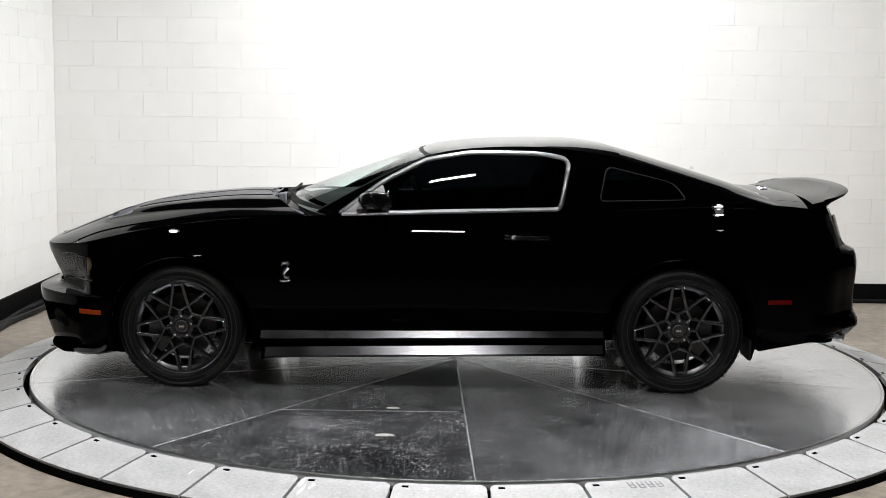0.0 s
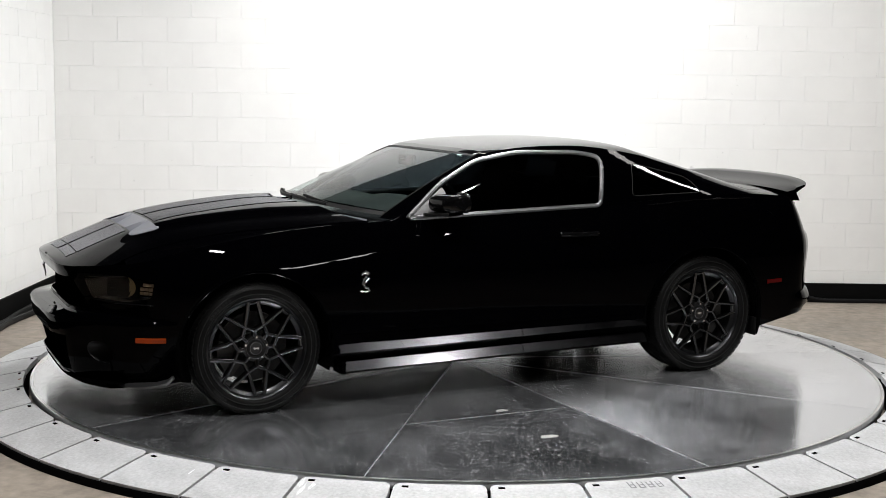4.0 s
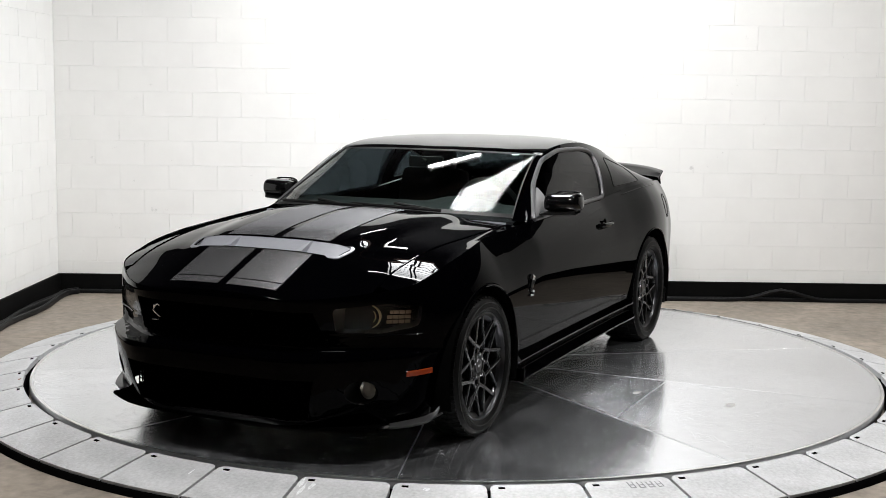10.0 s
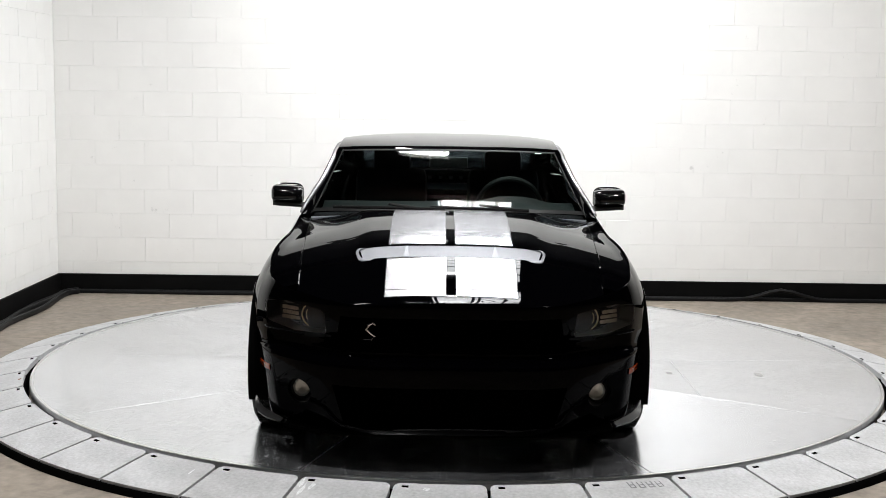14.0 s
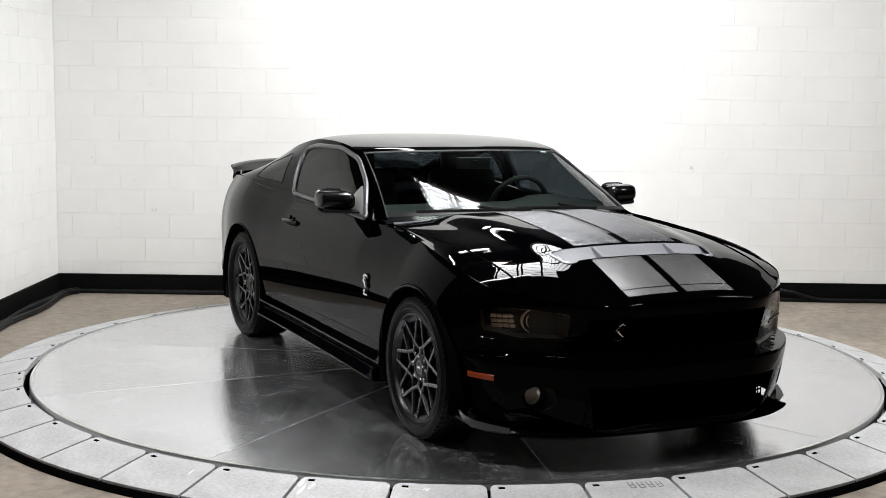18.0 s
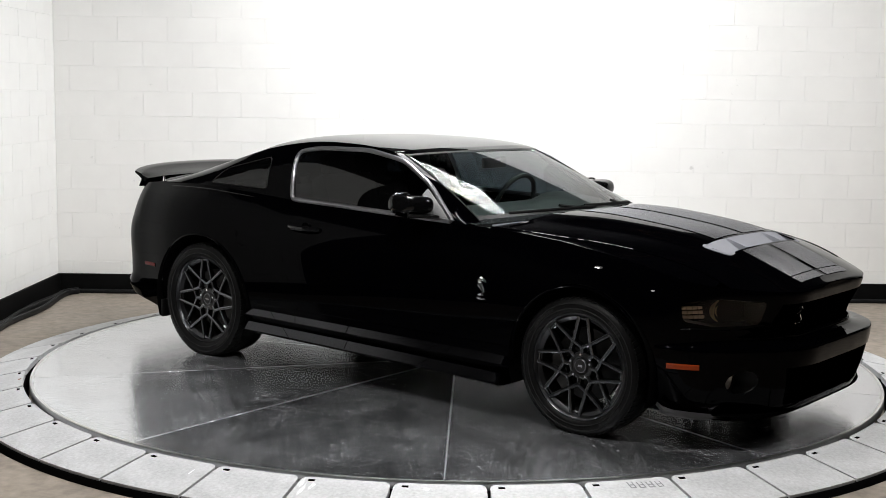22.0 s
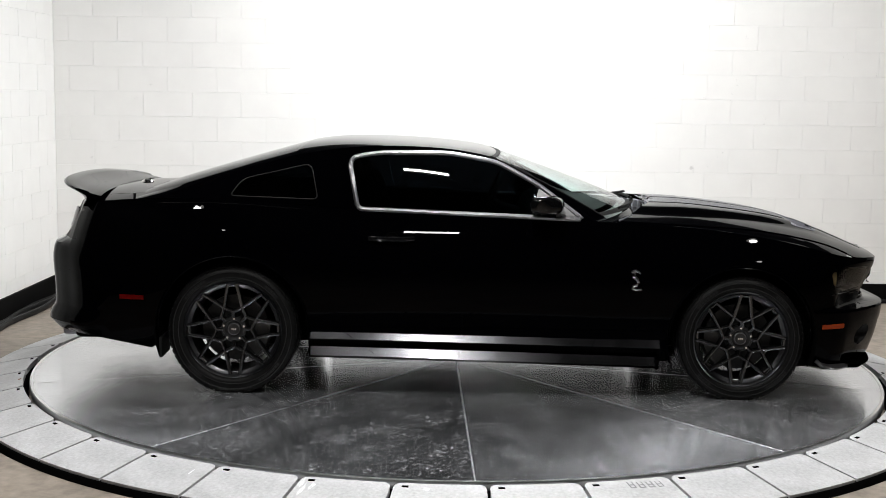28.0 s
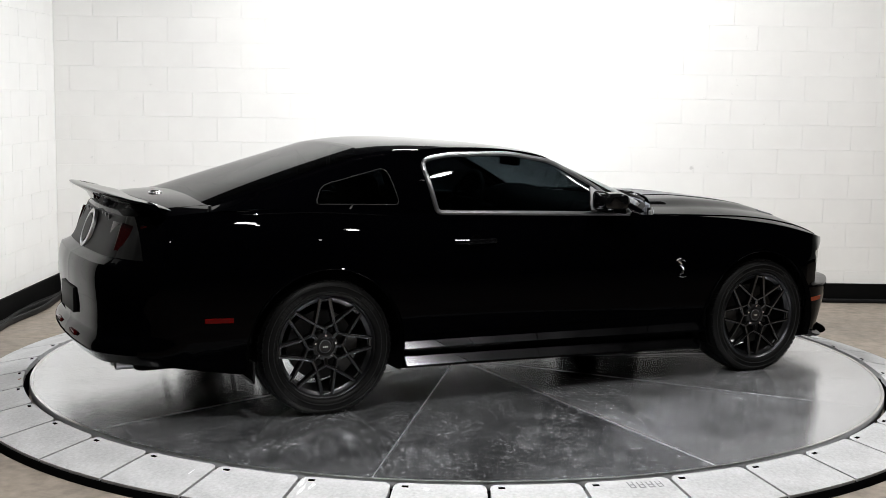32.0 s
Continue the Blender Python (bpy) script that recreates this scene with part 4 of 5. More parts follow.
# roof, screens
cpart("roof", groove(roof_patch(2.03, 4.0, -1, 1, 56, 64), d=.004), PAINT)
cpart("windscreen_header", roof_patch(1.90, 2.03, -1, 1, 4, 32), PAINT)
ws = roof_patch(.05, 1.895, -.945, .945, 64, 96)
windscreen = cpart("windscreen", ws, GLASS, None, "lightly tinted windscreen")
for s in (1, -1):
    a_p = roof_patch(-.02, 1.90, .945 * s, 1.0 * s, 24, 3)
    cpart("windscreen_pillar", a_p, PAINT)
    part("seal", tube([roof_point(u / 20 * 1.88 + .02, .945 * s) + Vector((0, 0, .002)) for u in range(21)], .004, 6), BLACK, windscreen)
part("frit", sheet([[roof_point(.03 + .09 * i / 3, v / 14 * .945) + Vector((0, 0, .003)) for v in range(-14, 15)] for i in range(4)]), BLACK, windscreen)
part("shade_band", sheet([[roof_point(1.84 + .055 * i / 2, v / 14 * .945) + Vector((0, 0, .003)) for v in range(-14, 15)] for i in range(3)]), BLACK, windscreen)
sticker = sheet([[roof_point(1.80 + .03 * i, .76 + .06 * j) + Vector((0, 0, .0045)) for j in range(2)] for i in range(2)])
part("sticker", sticker, mat("pale_sticker", (.45, .62, .55), rough=.5), windscreen, "small pale green sticker")
rg = roof_patch(4.05, 5.92, -.90, .90, 56, 64)
cpart("rear_window", rg, REAR_GLASS, None, "dark tinted rear window")
cpart("rear_header", roof_patch(4.0, 4.05, -1, 1, 2, 32), PAINT)
for s in (1, -1):
    cpart("rear_pillar", roof_patch(4.05, 6.0, .90 * s, 1.0 * s, 24, 4), PAINT)
cpart("rear_window_foot", roof_patch(5.92, 6.0, -.90, .90, 2, 24), PAINT)

WIN = rounded([(.66, .953), (.43, 1.125), (.20, 1.247), (-.06, 1.292), (-.44, 1.290), (-.605, 1.262), (-.55, .992)], [.015, .06, .06, .06, .06, .055, .03], 4)
QWIN = rounded([(-.765, 1.040), (-.808, 1.228), (-1.18, 1.140), (-1.235, 1.055)], [.03, .045, .045, .022], 4)
for s in (1, -1):
    fs = flank_sheet()
    win, rest = take(fs, WIN, XZ)
    qw, rest = take(rest, QWIN, XZ)
    if s < 0:
        for b in (win, rest, qw):
            mirror(b)
    cpart("cabin_side", rest, PAINT)
    loop = boundary_loop(win)
    sw = cpart("side_window", win, SIDE_GLASS, None, "dark tinted frameless side window", 60)
    part("trim", tube([p + Vector((0, .003 * s, 0)) for p in loop], .0135, 8, True), SILVER, sw, "satin silver window trim")
    loop = boundary_loop(qw)
    qo = cpart("quarter_window", qw, SIDE_GLASS, None, "dark tinted fixed rear quarter window", 60)
    part("seal", tube(loop, .0035, 6, True), BLACK, qo)
    # sail panel before the window, grey triangle
    tri, rest = take(flank_sheet(), rounded([(.635, .968), (.425, 1.112), (.395, 1.02), (.40, .970)], .012, 3), XZ)
    rest.free()
    shift(tri, 0, .009, 0)
    thicken(tri, .006)
    if s < 0:
        mirror(tri)
    cpart("sail_panel", tri, mat("sail_plastic", (.20, .20, .205), rough=.42, vary=.1, scale=30, bump=.15, bump_scale=220), None, "grey mirror sail panel")

# deck lid and spoiler
cpart("trunk_lid", groove(sheet(top_strip([e for e in DECK_EDGE if e.y > .0], -.79, .79, 28, deck_point)), d=.006), PAINT)
cpart("tail_cap", sheet(top_strip([e for e in DECK_EDGE if e.x < -1.975 ], -1, 1, 20, lambda e, v: deck_point(e, v) - Vector((0, 0, .004)))), PAINT)


def spoiler():
    rows = []
    for j in range(-20, 21):
        t = j / 20
        y = .735 * t
        k = abs(t) ** 4
        lead = -1.945 - .03 * (1 - t * t)
        tail = -2.262 + .10 * t * t + .075 * k * k
        top = 1.120 - .030 * k - .012 * t * t
        zl = deck_mid(lead) - .02 * k
        rows.append([(lead, y, zl - .004), (lead - .06, y, zl + .010), ((lead + tail) / 2, y, zl + .022), (tail + .07, y, top - .015), (tail + .012, y, top),
                     (tail, y, top - .003), (tail + .004, y, top - .010), (tail + .05, y, top - .035), (tail + .09, y, top - .062), (tail + .13, y, .985), (lead - .10, y, .98)])
    bm = sheet(rows, close_v=True)
    for r in (rows[0], rows[-1]):
        bm.faces.new([bm.verts.new(p) for p in r])
    bmesh.ops.remove_doubles(bm, verts=bm.verts, dist=1e-5)
    bmesh.ops.recalc_face_normals(bm, faces=bm.faces)
    return bm


cpart("rear_spoiler", spoiler(), PAINT, None, "black raised trunk spoiler", 40)

# rocker: silver tape on two ledges


def sill_rise(x):
    return .029 * (1.06 - x) / 1.85


def sill_strip(x0, x1, o0, z0, o1, z1, skew=.0, n=10, skew1=.0):
    rows = []
    for k in range(n + 1):
        x = x0 + (x1 - x0) * k / n
        r = sill_rise(x) if z0 > .25 else .036 * (1.06 - x) / 1.85
        sk = skew + (skew1 - skew) * k / n
        rows.append([(x + sk * t, outline_y(x) + o0 + (o1 - o0) * t, z0 + (z1 - z0) * t + r) for t in (0, .25, .5, .75, 1)])
    return rows


for s in (1, -1):
    def put(name, bm, m, label=""):
        if s < 0:
            mirror(bm)
        return cpart(name, bm, m, None, label)
    # body sill below the door, and the skirt under it
    put("sill", sheet([[(x, outline_y(x) + o, z + sill_rise(x)) for o, z in ((-.042, .335), (-.0235, .320), (.008, .277), (.004, .267), (-.03, .258), (-.04, .225))]
                       for x in [1.12 - (1.12 + .80) * k / 40 for k in range(41)]]), PAINT)
    put("side_skirt", sheet([[(x, outline_y(x) + o, z + .036 * (1.06 - x) / 1.85) for o, z in ((-.06, .24), (-.0075, .229), (.025, .184), (.020, .174), (-.05, .165))]
                             for x in [1.055 - (1.055 + .79) * k / 40 for k in range(41)]]), PAINT)
    put("skirt_end", boxed(1.05, 1.072, .80, .945, .165, .235, bevel=.006), PAINT)
    for x0, x1, k0, k1 in ((1.075, .737, .0, -.02), (.731, .665, -.02, -.085), (.659, .006, -.085, 0), (.0, -.417, 0, .03), (-.423, -.62, .03, .07), (-.626, -.79, .07, 0)):
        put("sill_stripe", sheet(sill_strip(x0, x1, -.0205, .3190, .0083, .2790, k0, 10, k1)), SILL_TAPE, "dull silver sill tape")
    for x0, x1, k0, k1 in ((1.05, .595, 0, -.06), (.589, .008, -.06, 0), (.002, -.50, 0, .08), (-.506, -.785, .08, 0)):
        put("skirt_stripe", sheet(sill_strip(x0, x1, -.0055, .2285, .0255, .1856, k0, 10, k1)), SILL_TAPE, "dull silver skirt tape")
    # arch lips and liners
    for c, h, side_b in ((AX_F, HUB_F, .17), (AX_R, HUB_R, .2)):
        R_ARCH = R_ARCHES[c]
        pts = []
        for k in range(33):
            a = pi * k / 32
            x, z = c + (R_ARCH + .001) * cos(a), h + (R_ARCH + .001) * sin(a)
            pts.append(on_side(x, z, .001))
        put("arch_lip", tube(pts, .006, 6), PAINT)
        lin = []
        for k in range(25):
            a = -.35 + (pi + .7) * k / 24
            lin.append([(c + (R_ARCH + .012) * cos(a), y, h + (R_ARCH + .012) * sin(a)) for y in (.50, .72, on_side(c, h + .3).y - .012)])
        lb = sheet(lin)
        put("wheel_arch_liner", lb, SHADE_BLACK)
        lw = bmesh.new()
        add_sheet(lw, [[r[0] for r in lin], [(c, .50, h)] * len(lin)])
        put("inner_arch", lw, SHADE_BLACK)
    # splitter corner, marker lights, mud flap
    blade = []
    for (bx, by, bz), (ox, oy, oz) in zip([(2.13, .735, .172), (2.06, .80, .182), (2.0, .845, .190), (1.955, .872, .205), (1.93, .882, .225)],
                                          [(2.145, .75, .160), (2.085, .826, .166), (2.02, .868, .174), (1.966, .886, .190), (1.934, .888, .222)]):
        blade.append([(bx, by, bz), (ox, oy, oz), (ox - .012, oy - .006, oz - .012), (bx - .01, by - .01, bz - .02)])
    put("corner_blade", sheet(blade, close_v=True), mat("satin_grey_blade", (.022, .022, .023), rough=.32, metal=.4), "satin grey splitter corner blade")
    put("splitter_winglet", tube([(2.20, .60, .150), (2.14, .70, .152), (2.06, .79, .158), (1.97, .85, .165), (1.89, .88, .185)], [.008, .012, .014, .012, .006], 8, squash=.5), mat("satin_black", (.02, .02, .02), rough=.35))
    for nm, x0, x1, z, hh, m_ in (("front_marker_light", 2.095, 1.960, .393, .014, AMBER), ("rear_marker_light", -1.685, -1.82, .508, .013, RED)):
        rows = [[on_side(x0 + (x1 - x0) * k / 6, z + hh * t, .004 if abs(t) < .9 else -.001) for t in (-1, -.8, 0, .8, 1)] for k in range(7)]
        put(nm, sheet(rows), m_, "amber side marker" if x0 > 0 else "red side marker")
    put("lamp_sill", tube([on_side(2.215 - .20 * k / 12, .556 + .012 * k / 12, .001) for k in range(13)], .0045, 6), GLOSS_BLACK)
    put("belt_crease", tube([on_side(-.84 - .80 * k / 24, z_top(-.84 - .80 * k / 24) - .022, .0012) for k in range(25)], [.0012] + [.0036] * 23 + [.0012], 6), GLOSS_BLACK)
    put("rear_reflector", boxed(-2.337, -2.318, .14, .27, .371, .391, bevel=.003), RED, "low red rear reflector")
    put("sill_crease", tube([on_side(1.06 - 1.80 * k / 24, .372, .0005) for k in range(25)], .0022, 5), PAINT)
    put("mud_flap", boxed(-1.60, -1.585, .72, .92, .19, .30, bevel=.004), BLACK)
    # door handle
    hp = [on_side(-.245 - .24 * k / 8, .842, .004 + .024 * sin(pi * k / 8) ** .5) for k in range(9)]
    put("door_handle", tube(hp, .011, 8, squash=1.3), GLOSS_BLACK)
    cup = lathe([(.0, -.012), (.026, -.006), (.034, .001), (.036, .0)], 20)
    pc = on_side(-.36, .842, .0)
    bmesh.ops.translate(cup, verts=cup.verts, vec=pc)
    put("handle_cup", cup, SHADE_BLACK)
    # mirror: arm, shell, glass
    shell = bmesh.new()
    secs = []
    gw = curve((0, .72), (.12, .92), (.45, 1.0), (.85, .98), (.96, .85), (1, .55))
    for k in range(17):
        t = k / 16
        g = gw(t)
        cx, cz = .470 - .035 * t, 1.031 + .004 * t
        sec = []
        for j in range(24):
            a = 2 * pi * j / 24
            ca, sa = cos(a), sin(a)
            px = .095 * abs(ca) ** .65 * (1 if ca > 0 else -.80)
            pz = (.053 if sa > 0 else .046) * abs(sa) ** .76 * (1 if sa > 0 else -1)
            sec.append((cx + px * g, .825 + .178 * t, cz + pz * (.35 + .65 * g)))
        secs.append(sec)
    add_sheet(shell, secs, close_v=True)
    for r in (secs[0], secs[-1]):
        shell.faces.new([shell.verts.new(p) for p in r])
    bmesh.ops.remove_doubles(shell, verts=shell.verts, dist=1e-5)
    bmesh.ops.recalc_face_normals(shell, faces=shell.faces)
    mir = put("door_mirror", shell, GLOSS_BLACK, "black door mirror")
    arm = sheet([[(xx, y, z) for xx, z in ((.56 - f, .981 + up), (.50, .990 + up), (.40 + f * .4, .985 + up), (.39 + f * .4, .974 + up), (.50, .964 + up), (.56 - f, .972 + up))]
                 for y, f, up in ((.765, -.02, -.012), (.83, .0, 0.0), (.90, .008, .003), (.975, .03, .008), (.992, .06, .010))], close_v=True)
    gl_ = boxed(.384, .392, .845, .985, .998, 1.082, bevel=.002)
    if s < 0:
        mirror(arm), mirror(gl_)
    part("arm", arm, BLACK, mir)
    part("mirror_glass", gl_, CHROME, mir)
    rim_ = tube([(.386, .915 + .078 * abs(cos(a)) ** .5 * (1 if cos(a) > 0 else -1), 1.040 + .050 * abs(sin(a)) ** .5 * (1 if sin(a) > 0 else -1)) for a in [2 * pi * k / 32 for k in range(32)]], .0055, 6, True)
    part("rim", mirror(rim_) if s < 0 else rim_, RIM, mir)
    # snake badge on the fender, plain shape
    bp_ = [(.968, .596), (.935, .594), (.918, .601), (.922, .612), (.945, .618), (.953, .632), (.942, .652), (.926, .668), (.922, .684), (.934, .694), (.953, .690), (.962, .678)]
    br_ = [.004, .006, .007, .007, .008, .009, .012, .015, .014, .010, .007, .004]
    put("fender_badge", tube([on_side(x, z, .006) for x, z in bp_], br_, 8), CHROME, "chrome coiled snake badge")
    # exhaust tips, tail lamps
    for dy in (0, .095):
        tip = lathe([(.030, 0), (.036, -.002), (.038, .004), (.038, .14), (.032, .14), (.032, .01)], 24, "Y")
        bmesh.ops.transform(tip, matrix=Matrix.Translation((-2.195, .50 + dy, .285)) @ Matrix.Rotation(radians(-90), 4, "Z"), verts=tip.verts)
        put("exhaust_tip", tip, SILVER)
    for k in range(3):
        y = .43 + .125 * k
        tb_ = boxed(-.012, .012, -.045, .045, -.075, .075, bevel=.008)
        xx = -2.155 + .022 * k + (.05 if k == 2 else 0)
        bmesh.ops.transform(tb_, matrix=Matrix.Translation((xx, y, .885)) @ Matrix.Rotation(radians(18), 4, "Y") @ Matrix.Rotation(radians(-12 - 14 * k), 4, "Z"), verts=tb_.verts)
        put("tail_light", tb_, TAIL, "dark red tail light bar")
# antenna foot and deck ornament
cpart("antenna_foot", shift(lathe([(.0, .045), (.008, .045), (.01, .012), (.018, .006), (.02, 0)], 16, "Z"), -1.76, -.751, 1.012), CHROME)
cpart("deck_lock", shift(lathe([(.0, .012), (.02, .011), (.032, .006), (.036, 0)], 24, "Z"), -1.855, -.02, 1.070), CHROME)
# fuel flap ring, on the driver's flank alone
fr_ = [on_side(-1.70 + .08 * cos(a), .86 + .08 * sin(a), .002) for a in [2 * pi * k / 28 for k in range(28)]]
cpart("fuel_flap", tube(fr_, .0016, 5, True), PAINT)
# splitter, underbody, rear panel
spl = bmesh.new()
rows = []
for j in range(-24, 25):
    t = j / 24
    y = .72 * t
    xo = 2.352 - .15 * abs(t) ** 4
    rows.append([(xo - .25, y, .172), (xo - .03, y, .166), (xo + .018, y, .170), (xo + .022, y, .160), (xo, y, .146), (xo - .25, y, .140)])
add_sheet(spl, rows, close_v=True)
cpart("front_splitter", spl, MESH, None, "black front splitter")
cpart("underbody", boxed(-2.05, 2.2, -.49, .49, .205, .33, bevel=.02), SHADE_BLACK)
cpart("floor_pan", boxed(-.78, 1.08, -.88, .88, .225, .33, bevel=.02), SHADE_BLACK)
cpart("rear_valance", boxed(-2.12, -1.62, -.70, .70, .245, .5, bevel=.04), SHADE_BLACK)
cpart("bay", boxed(1.12, 2.05, -.49, .49, .33, .78, bevel=.02), SHADE_BLACK)
cpart("trunk_well", boxed(-2.05, -1.0, -.49, .49, .33, .9, bevel=.02), SHADE_BLACK)
cpart("badge_disc", shift(lathe([(0, -.012), (.07, -.01), (.078, 0), (.08, .01)], 32), 0, 0, 0), BLACK).matrix_local = Matrix.Translation((-2.202, CAR_Y, .888)) @ Matrix.Rotation(radians(20), 4, "Y") @ Matrix.Rotation(radians(-90), 4, "Z")
cpart("badge_ring", lathe([(.080, 0), (.083, -.012), (.104, -.010), (.110, .004)], 36), mat("ring_silver", (.5, .5, .51), rough=.32, metal=.9)).matrix_local = Matrix.Translation((-2.200, CAR_Y, .888)) @ Matrix.Rotation(radians(20), 4, "Y") @ Matrix.Rotation(radians(-90), 4, "Z")
cpart("plate_recess", boxed(-2.3195, -2.300, -.17, .17, .47, .60, bevel=.003), BLACK)
for k in range(8):
    lt = boxed(-.004, .004, -.014, .014, -.016, .016, bevel=.002)
    cpart("tail_letter_bar", shift(lt, -2.150, -.28 + .08 * k, .968), SILVER)
# grille badge
gb = [(2.43, -.372, .575), (2.432, -.335, .575), (2.434, -.322, .590), (2.436, -.34, .605), (2.438, -.355, .62), (2.44, -.35, .64), (2.44, -.33, .65), (2.44, -.318, .64)]
cpart("grille_badge", tube([(x - .072, y, z) for x, y, z in gb], [.003, .004, .005, .006, .008, .009, .005, .003], 8), CHROME, None, "grey snake badge on the grille")
# cowl and wipers
COWL_Y = [.74 * (j / 16 - 1) for j in range(33)]


def cowl_row(dx, dz):
    return [(1.035 - .30 * (y / .80) ** 2 + dx, y, .992 - .045 * (y / .8) ** 2 + dz) for y in COWL_Y]


cowl = cpart("cowl", sheet([cowl_row(dx, dz) for dx, dz in ((.076, -.052), (.03, -.056), (.012, -.05), (-.02, -.016), (-.10, .0))]), lacquer("cowl_plastic", (.012, .012, .013), 5.0, .9, .03, .12), None, "black plastic cowl in a channel behind the hood")
part("channel_wall", sheet([cowl_row(dx, dz) for dx, dz in ((.084, -.004), (.081, -.026), (.076, -.054))]), mat("blue_grey_channel", (.36, .38, .43), rough=.4, vary=.12, scale=14), cowl, "blue-grey channel wall behind the hood")
for k in range(-7, 8):
    y = .095 * k
    rib = boxed(-.022, .002, -.012, .012, -.024, .02, bevel=.003)
    bmesh.ops.transform(rib, matrix=Matrix.Translation((1.035 - .30 * (y / .80) ** 2 + .078, y, .992 - .045 * (y / .8) ** 2 - .03)) @ Matrix.Rotation(math.atan(.75 * y / .80), 4, "Z"), verts=rib.verts)
    part("rib", rib, BLACK if k % 3 == 0 else VENT, cowl)
for y0, y1 in ((.42, -.10), (-.02, -.62)):
    wp = []
    for k in range(11):
        y = y0 + (y1 - y0) * k / 10
        u = .025 + .05 * k / 10
        wp.append(roof_point(u, y / at(RAIL, u).y) + Vector((.01, 0, .016)))
    w_ = cpart("wiper", tube(wp, .006, 6, squash=1.5), BLACK, None, "black wiper blade")
    p0 = wp[5]
    part("arm", tube([(1.02 - .3 * ((y0) / .8) ** 2, y0 - .03, 1.0), p0 + Vector((0, 0, .02))], .008, 6), BLACK, w_)

# ---------------------------------------------------------------- cabin
dash = []
for j in range(-10, 11):
    y = .70 * j / 10
    sw = (y / .72) ** 2
    hump = .035 * math.exp(-((y - .36) / .16) ** 4)
    dash.append([(.90 - .25 * sw, y, 1.005 - .035 * sw), (.74 - .16 * sw, y, 1.018 - .03 * sw), (.60 - .08 * sw, y, 1.018 - .02 * sw + hump), (.48, y, 1.005 + hump), (.42, y, .97 + hump), (.38, y, .89), (.38, y, .70), (.45, y, .60)])
cpart("dashboard", sheet(dash), DASH, None, "grey soft-touch dashboard", 50)
sw_ = cpart("steering_wheel", tube([(.20 + .07 * sin(a), .36 + .185 * cos(a), .955 + .17 * sin(a)) for a in [2 * pi * k / 36 for k in range(36)]], .015, 8, True), LEATHER)
part("spoke", tube([(.22, .19, .955), (.245, .36, .95), (.22, .53, .955)], .018, 8, squash=.6), LEATHER, sw_)
part("column", tube([(.24, .36, .91), (.42, .36, .86)], .045, 12), DASH, sw_)
cpart("rear_view_mirror", boxed(.30, .325, -.11, .11, 1.185, 1.25, bevel=.012), BLACK)
cpart("mirror_stalk", tube([(.32, 0, 1.226), (.365, 0, 1.230)], .008, 8), BLACK)
for s in (1, -1):
    cpart("seat", boxed(-.42, .10, s * .36 - .24, s * .36 + .24, .42, .60, bevel=.05), LEATHER, None, "dark leather bucket seat")
    bk = boxed(-.07, .07, -.23, .23, -.30, .30, bevel=.06)
    bmesh.ops.transform(bk, matrix=Matrix.Translation((-.47, s * .36, .84)) @ Matrix.Rotation(radians(-20), 4, "Y"), verts=bk.verts)
    cpart("backrest", bk, LEATHER)
    hr = boxed(-.045, .045, -.12, .12, -.075, .075, bevel=.035)
    bmesh.ops.transform(hr, matrix=Matrix.Translation((-.60, s * .36, 1.17)) @ Matrix.Rotation(radians(-14), 4, "Y"), verts=hr.verts)
    cpart("headrest", hr, LEATHER)
cpart("rear_bench", boxed(-1.28, -.85, -.55, .55, .50, .72, bevel=.06), LEATHER)
cpart("parcel_shelf", boxed(-1.80, -1.15, -.60, .60, .93, .95, bevel=.005), BLACK)
cpart("cabin_floor", boxed(-1.3, .9, -.80, .80, .34, .38), SHADE_BLACK)
cpart("bulkhead", boxed(-1.32, -1.28, -.60, .60, .38, .93), SHADE_BLACK)
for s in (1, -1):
    cpart("door_card", boxed(-.78, .74, *sorted((s * .765, s * .785)), .36, .93, bevel=.005), SHADE_BLACK)

# ---------------------------------------------------------------- wheels


def bar(bm, p0, p1, w0, w1, h0, h1):
    """A tapering spoke bar: narrower on its outer face."""
    p0, p1 = Vector(p0), Vector(p1)
    t = (p1 - p0).normalized()
    up = Vector((0, 1, 0))
    s = t.cross(up).normalized()
    rows = []
    for p, w, h in ((p0, w0, h0), (p1, w1, h1)):
        rows.append([p - s * w * 1.25 - up * h, p - s * w - up * .006, p - s * w * .86 - up * .002, p - s * w * .45, p + s * w * .45,
                     p + s * w * .86 - up * .002, p + s * w - up * .006, p + s * w * 1.25 - up * h])
    add_sheet(bm, rows, close_v=True)
    for r in rows:
        bm.faces.new([bm.verts.new(p) for p in r])


def polar(r, deg, y):
    a = radians(deg)
    return (r * cos(a), y, r * sin(a))


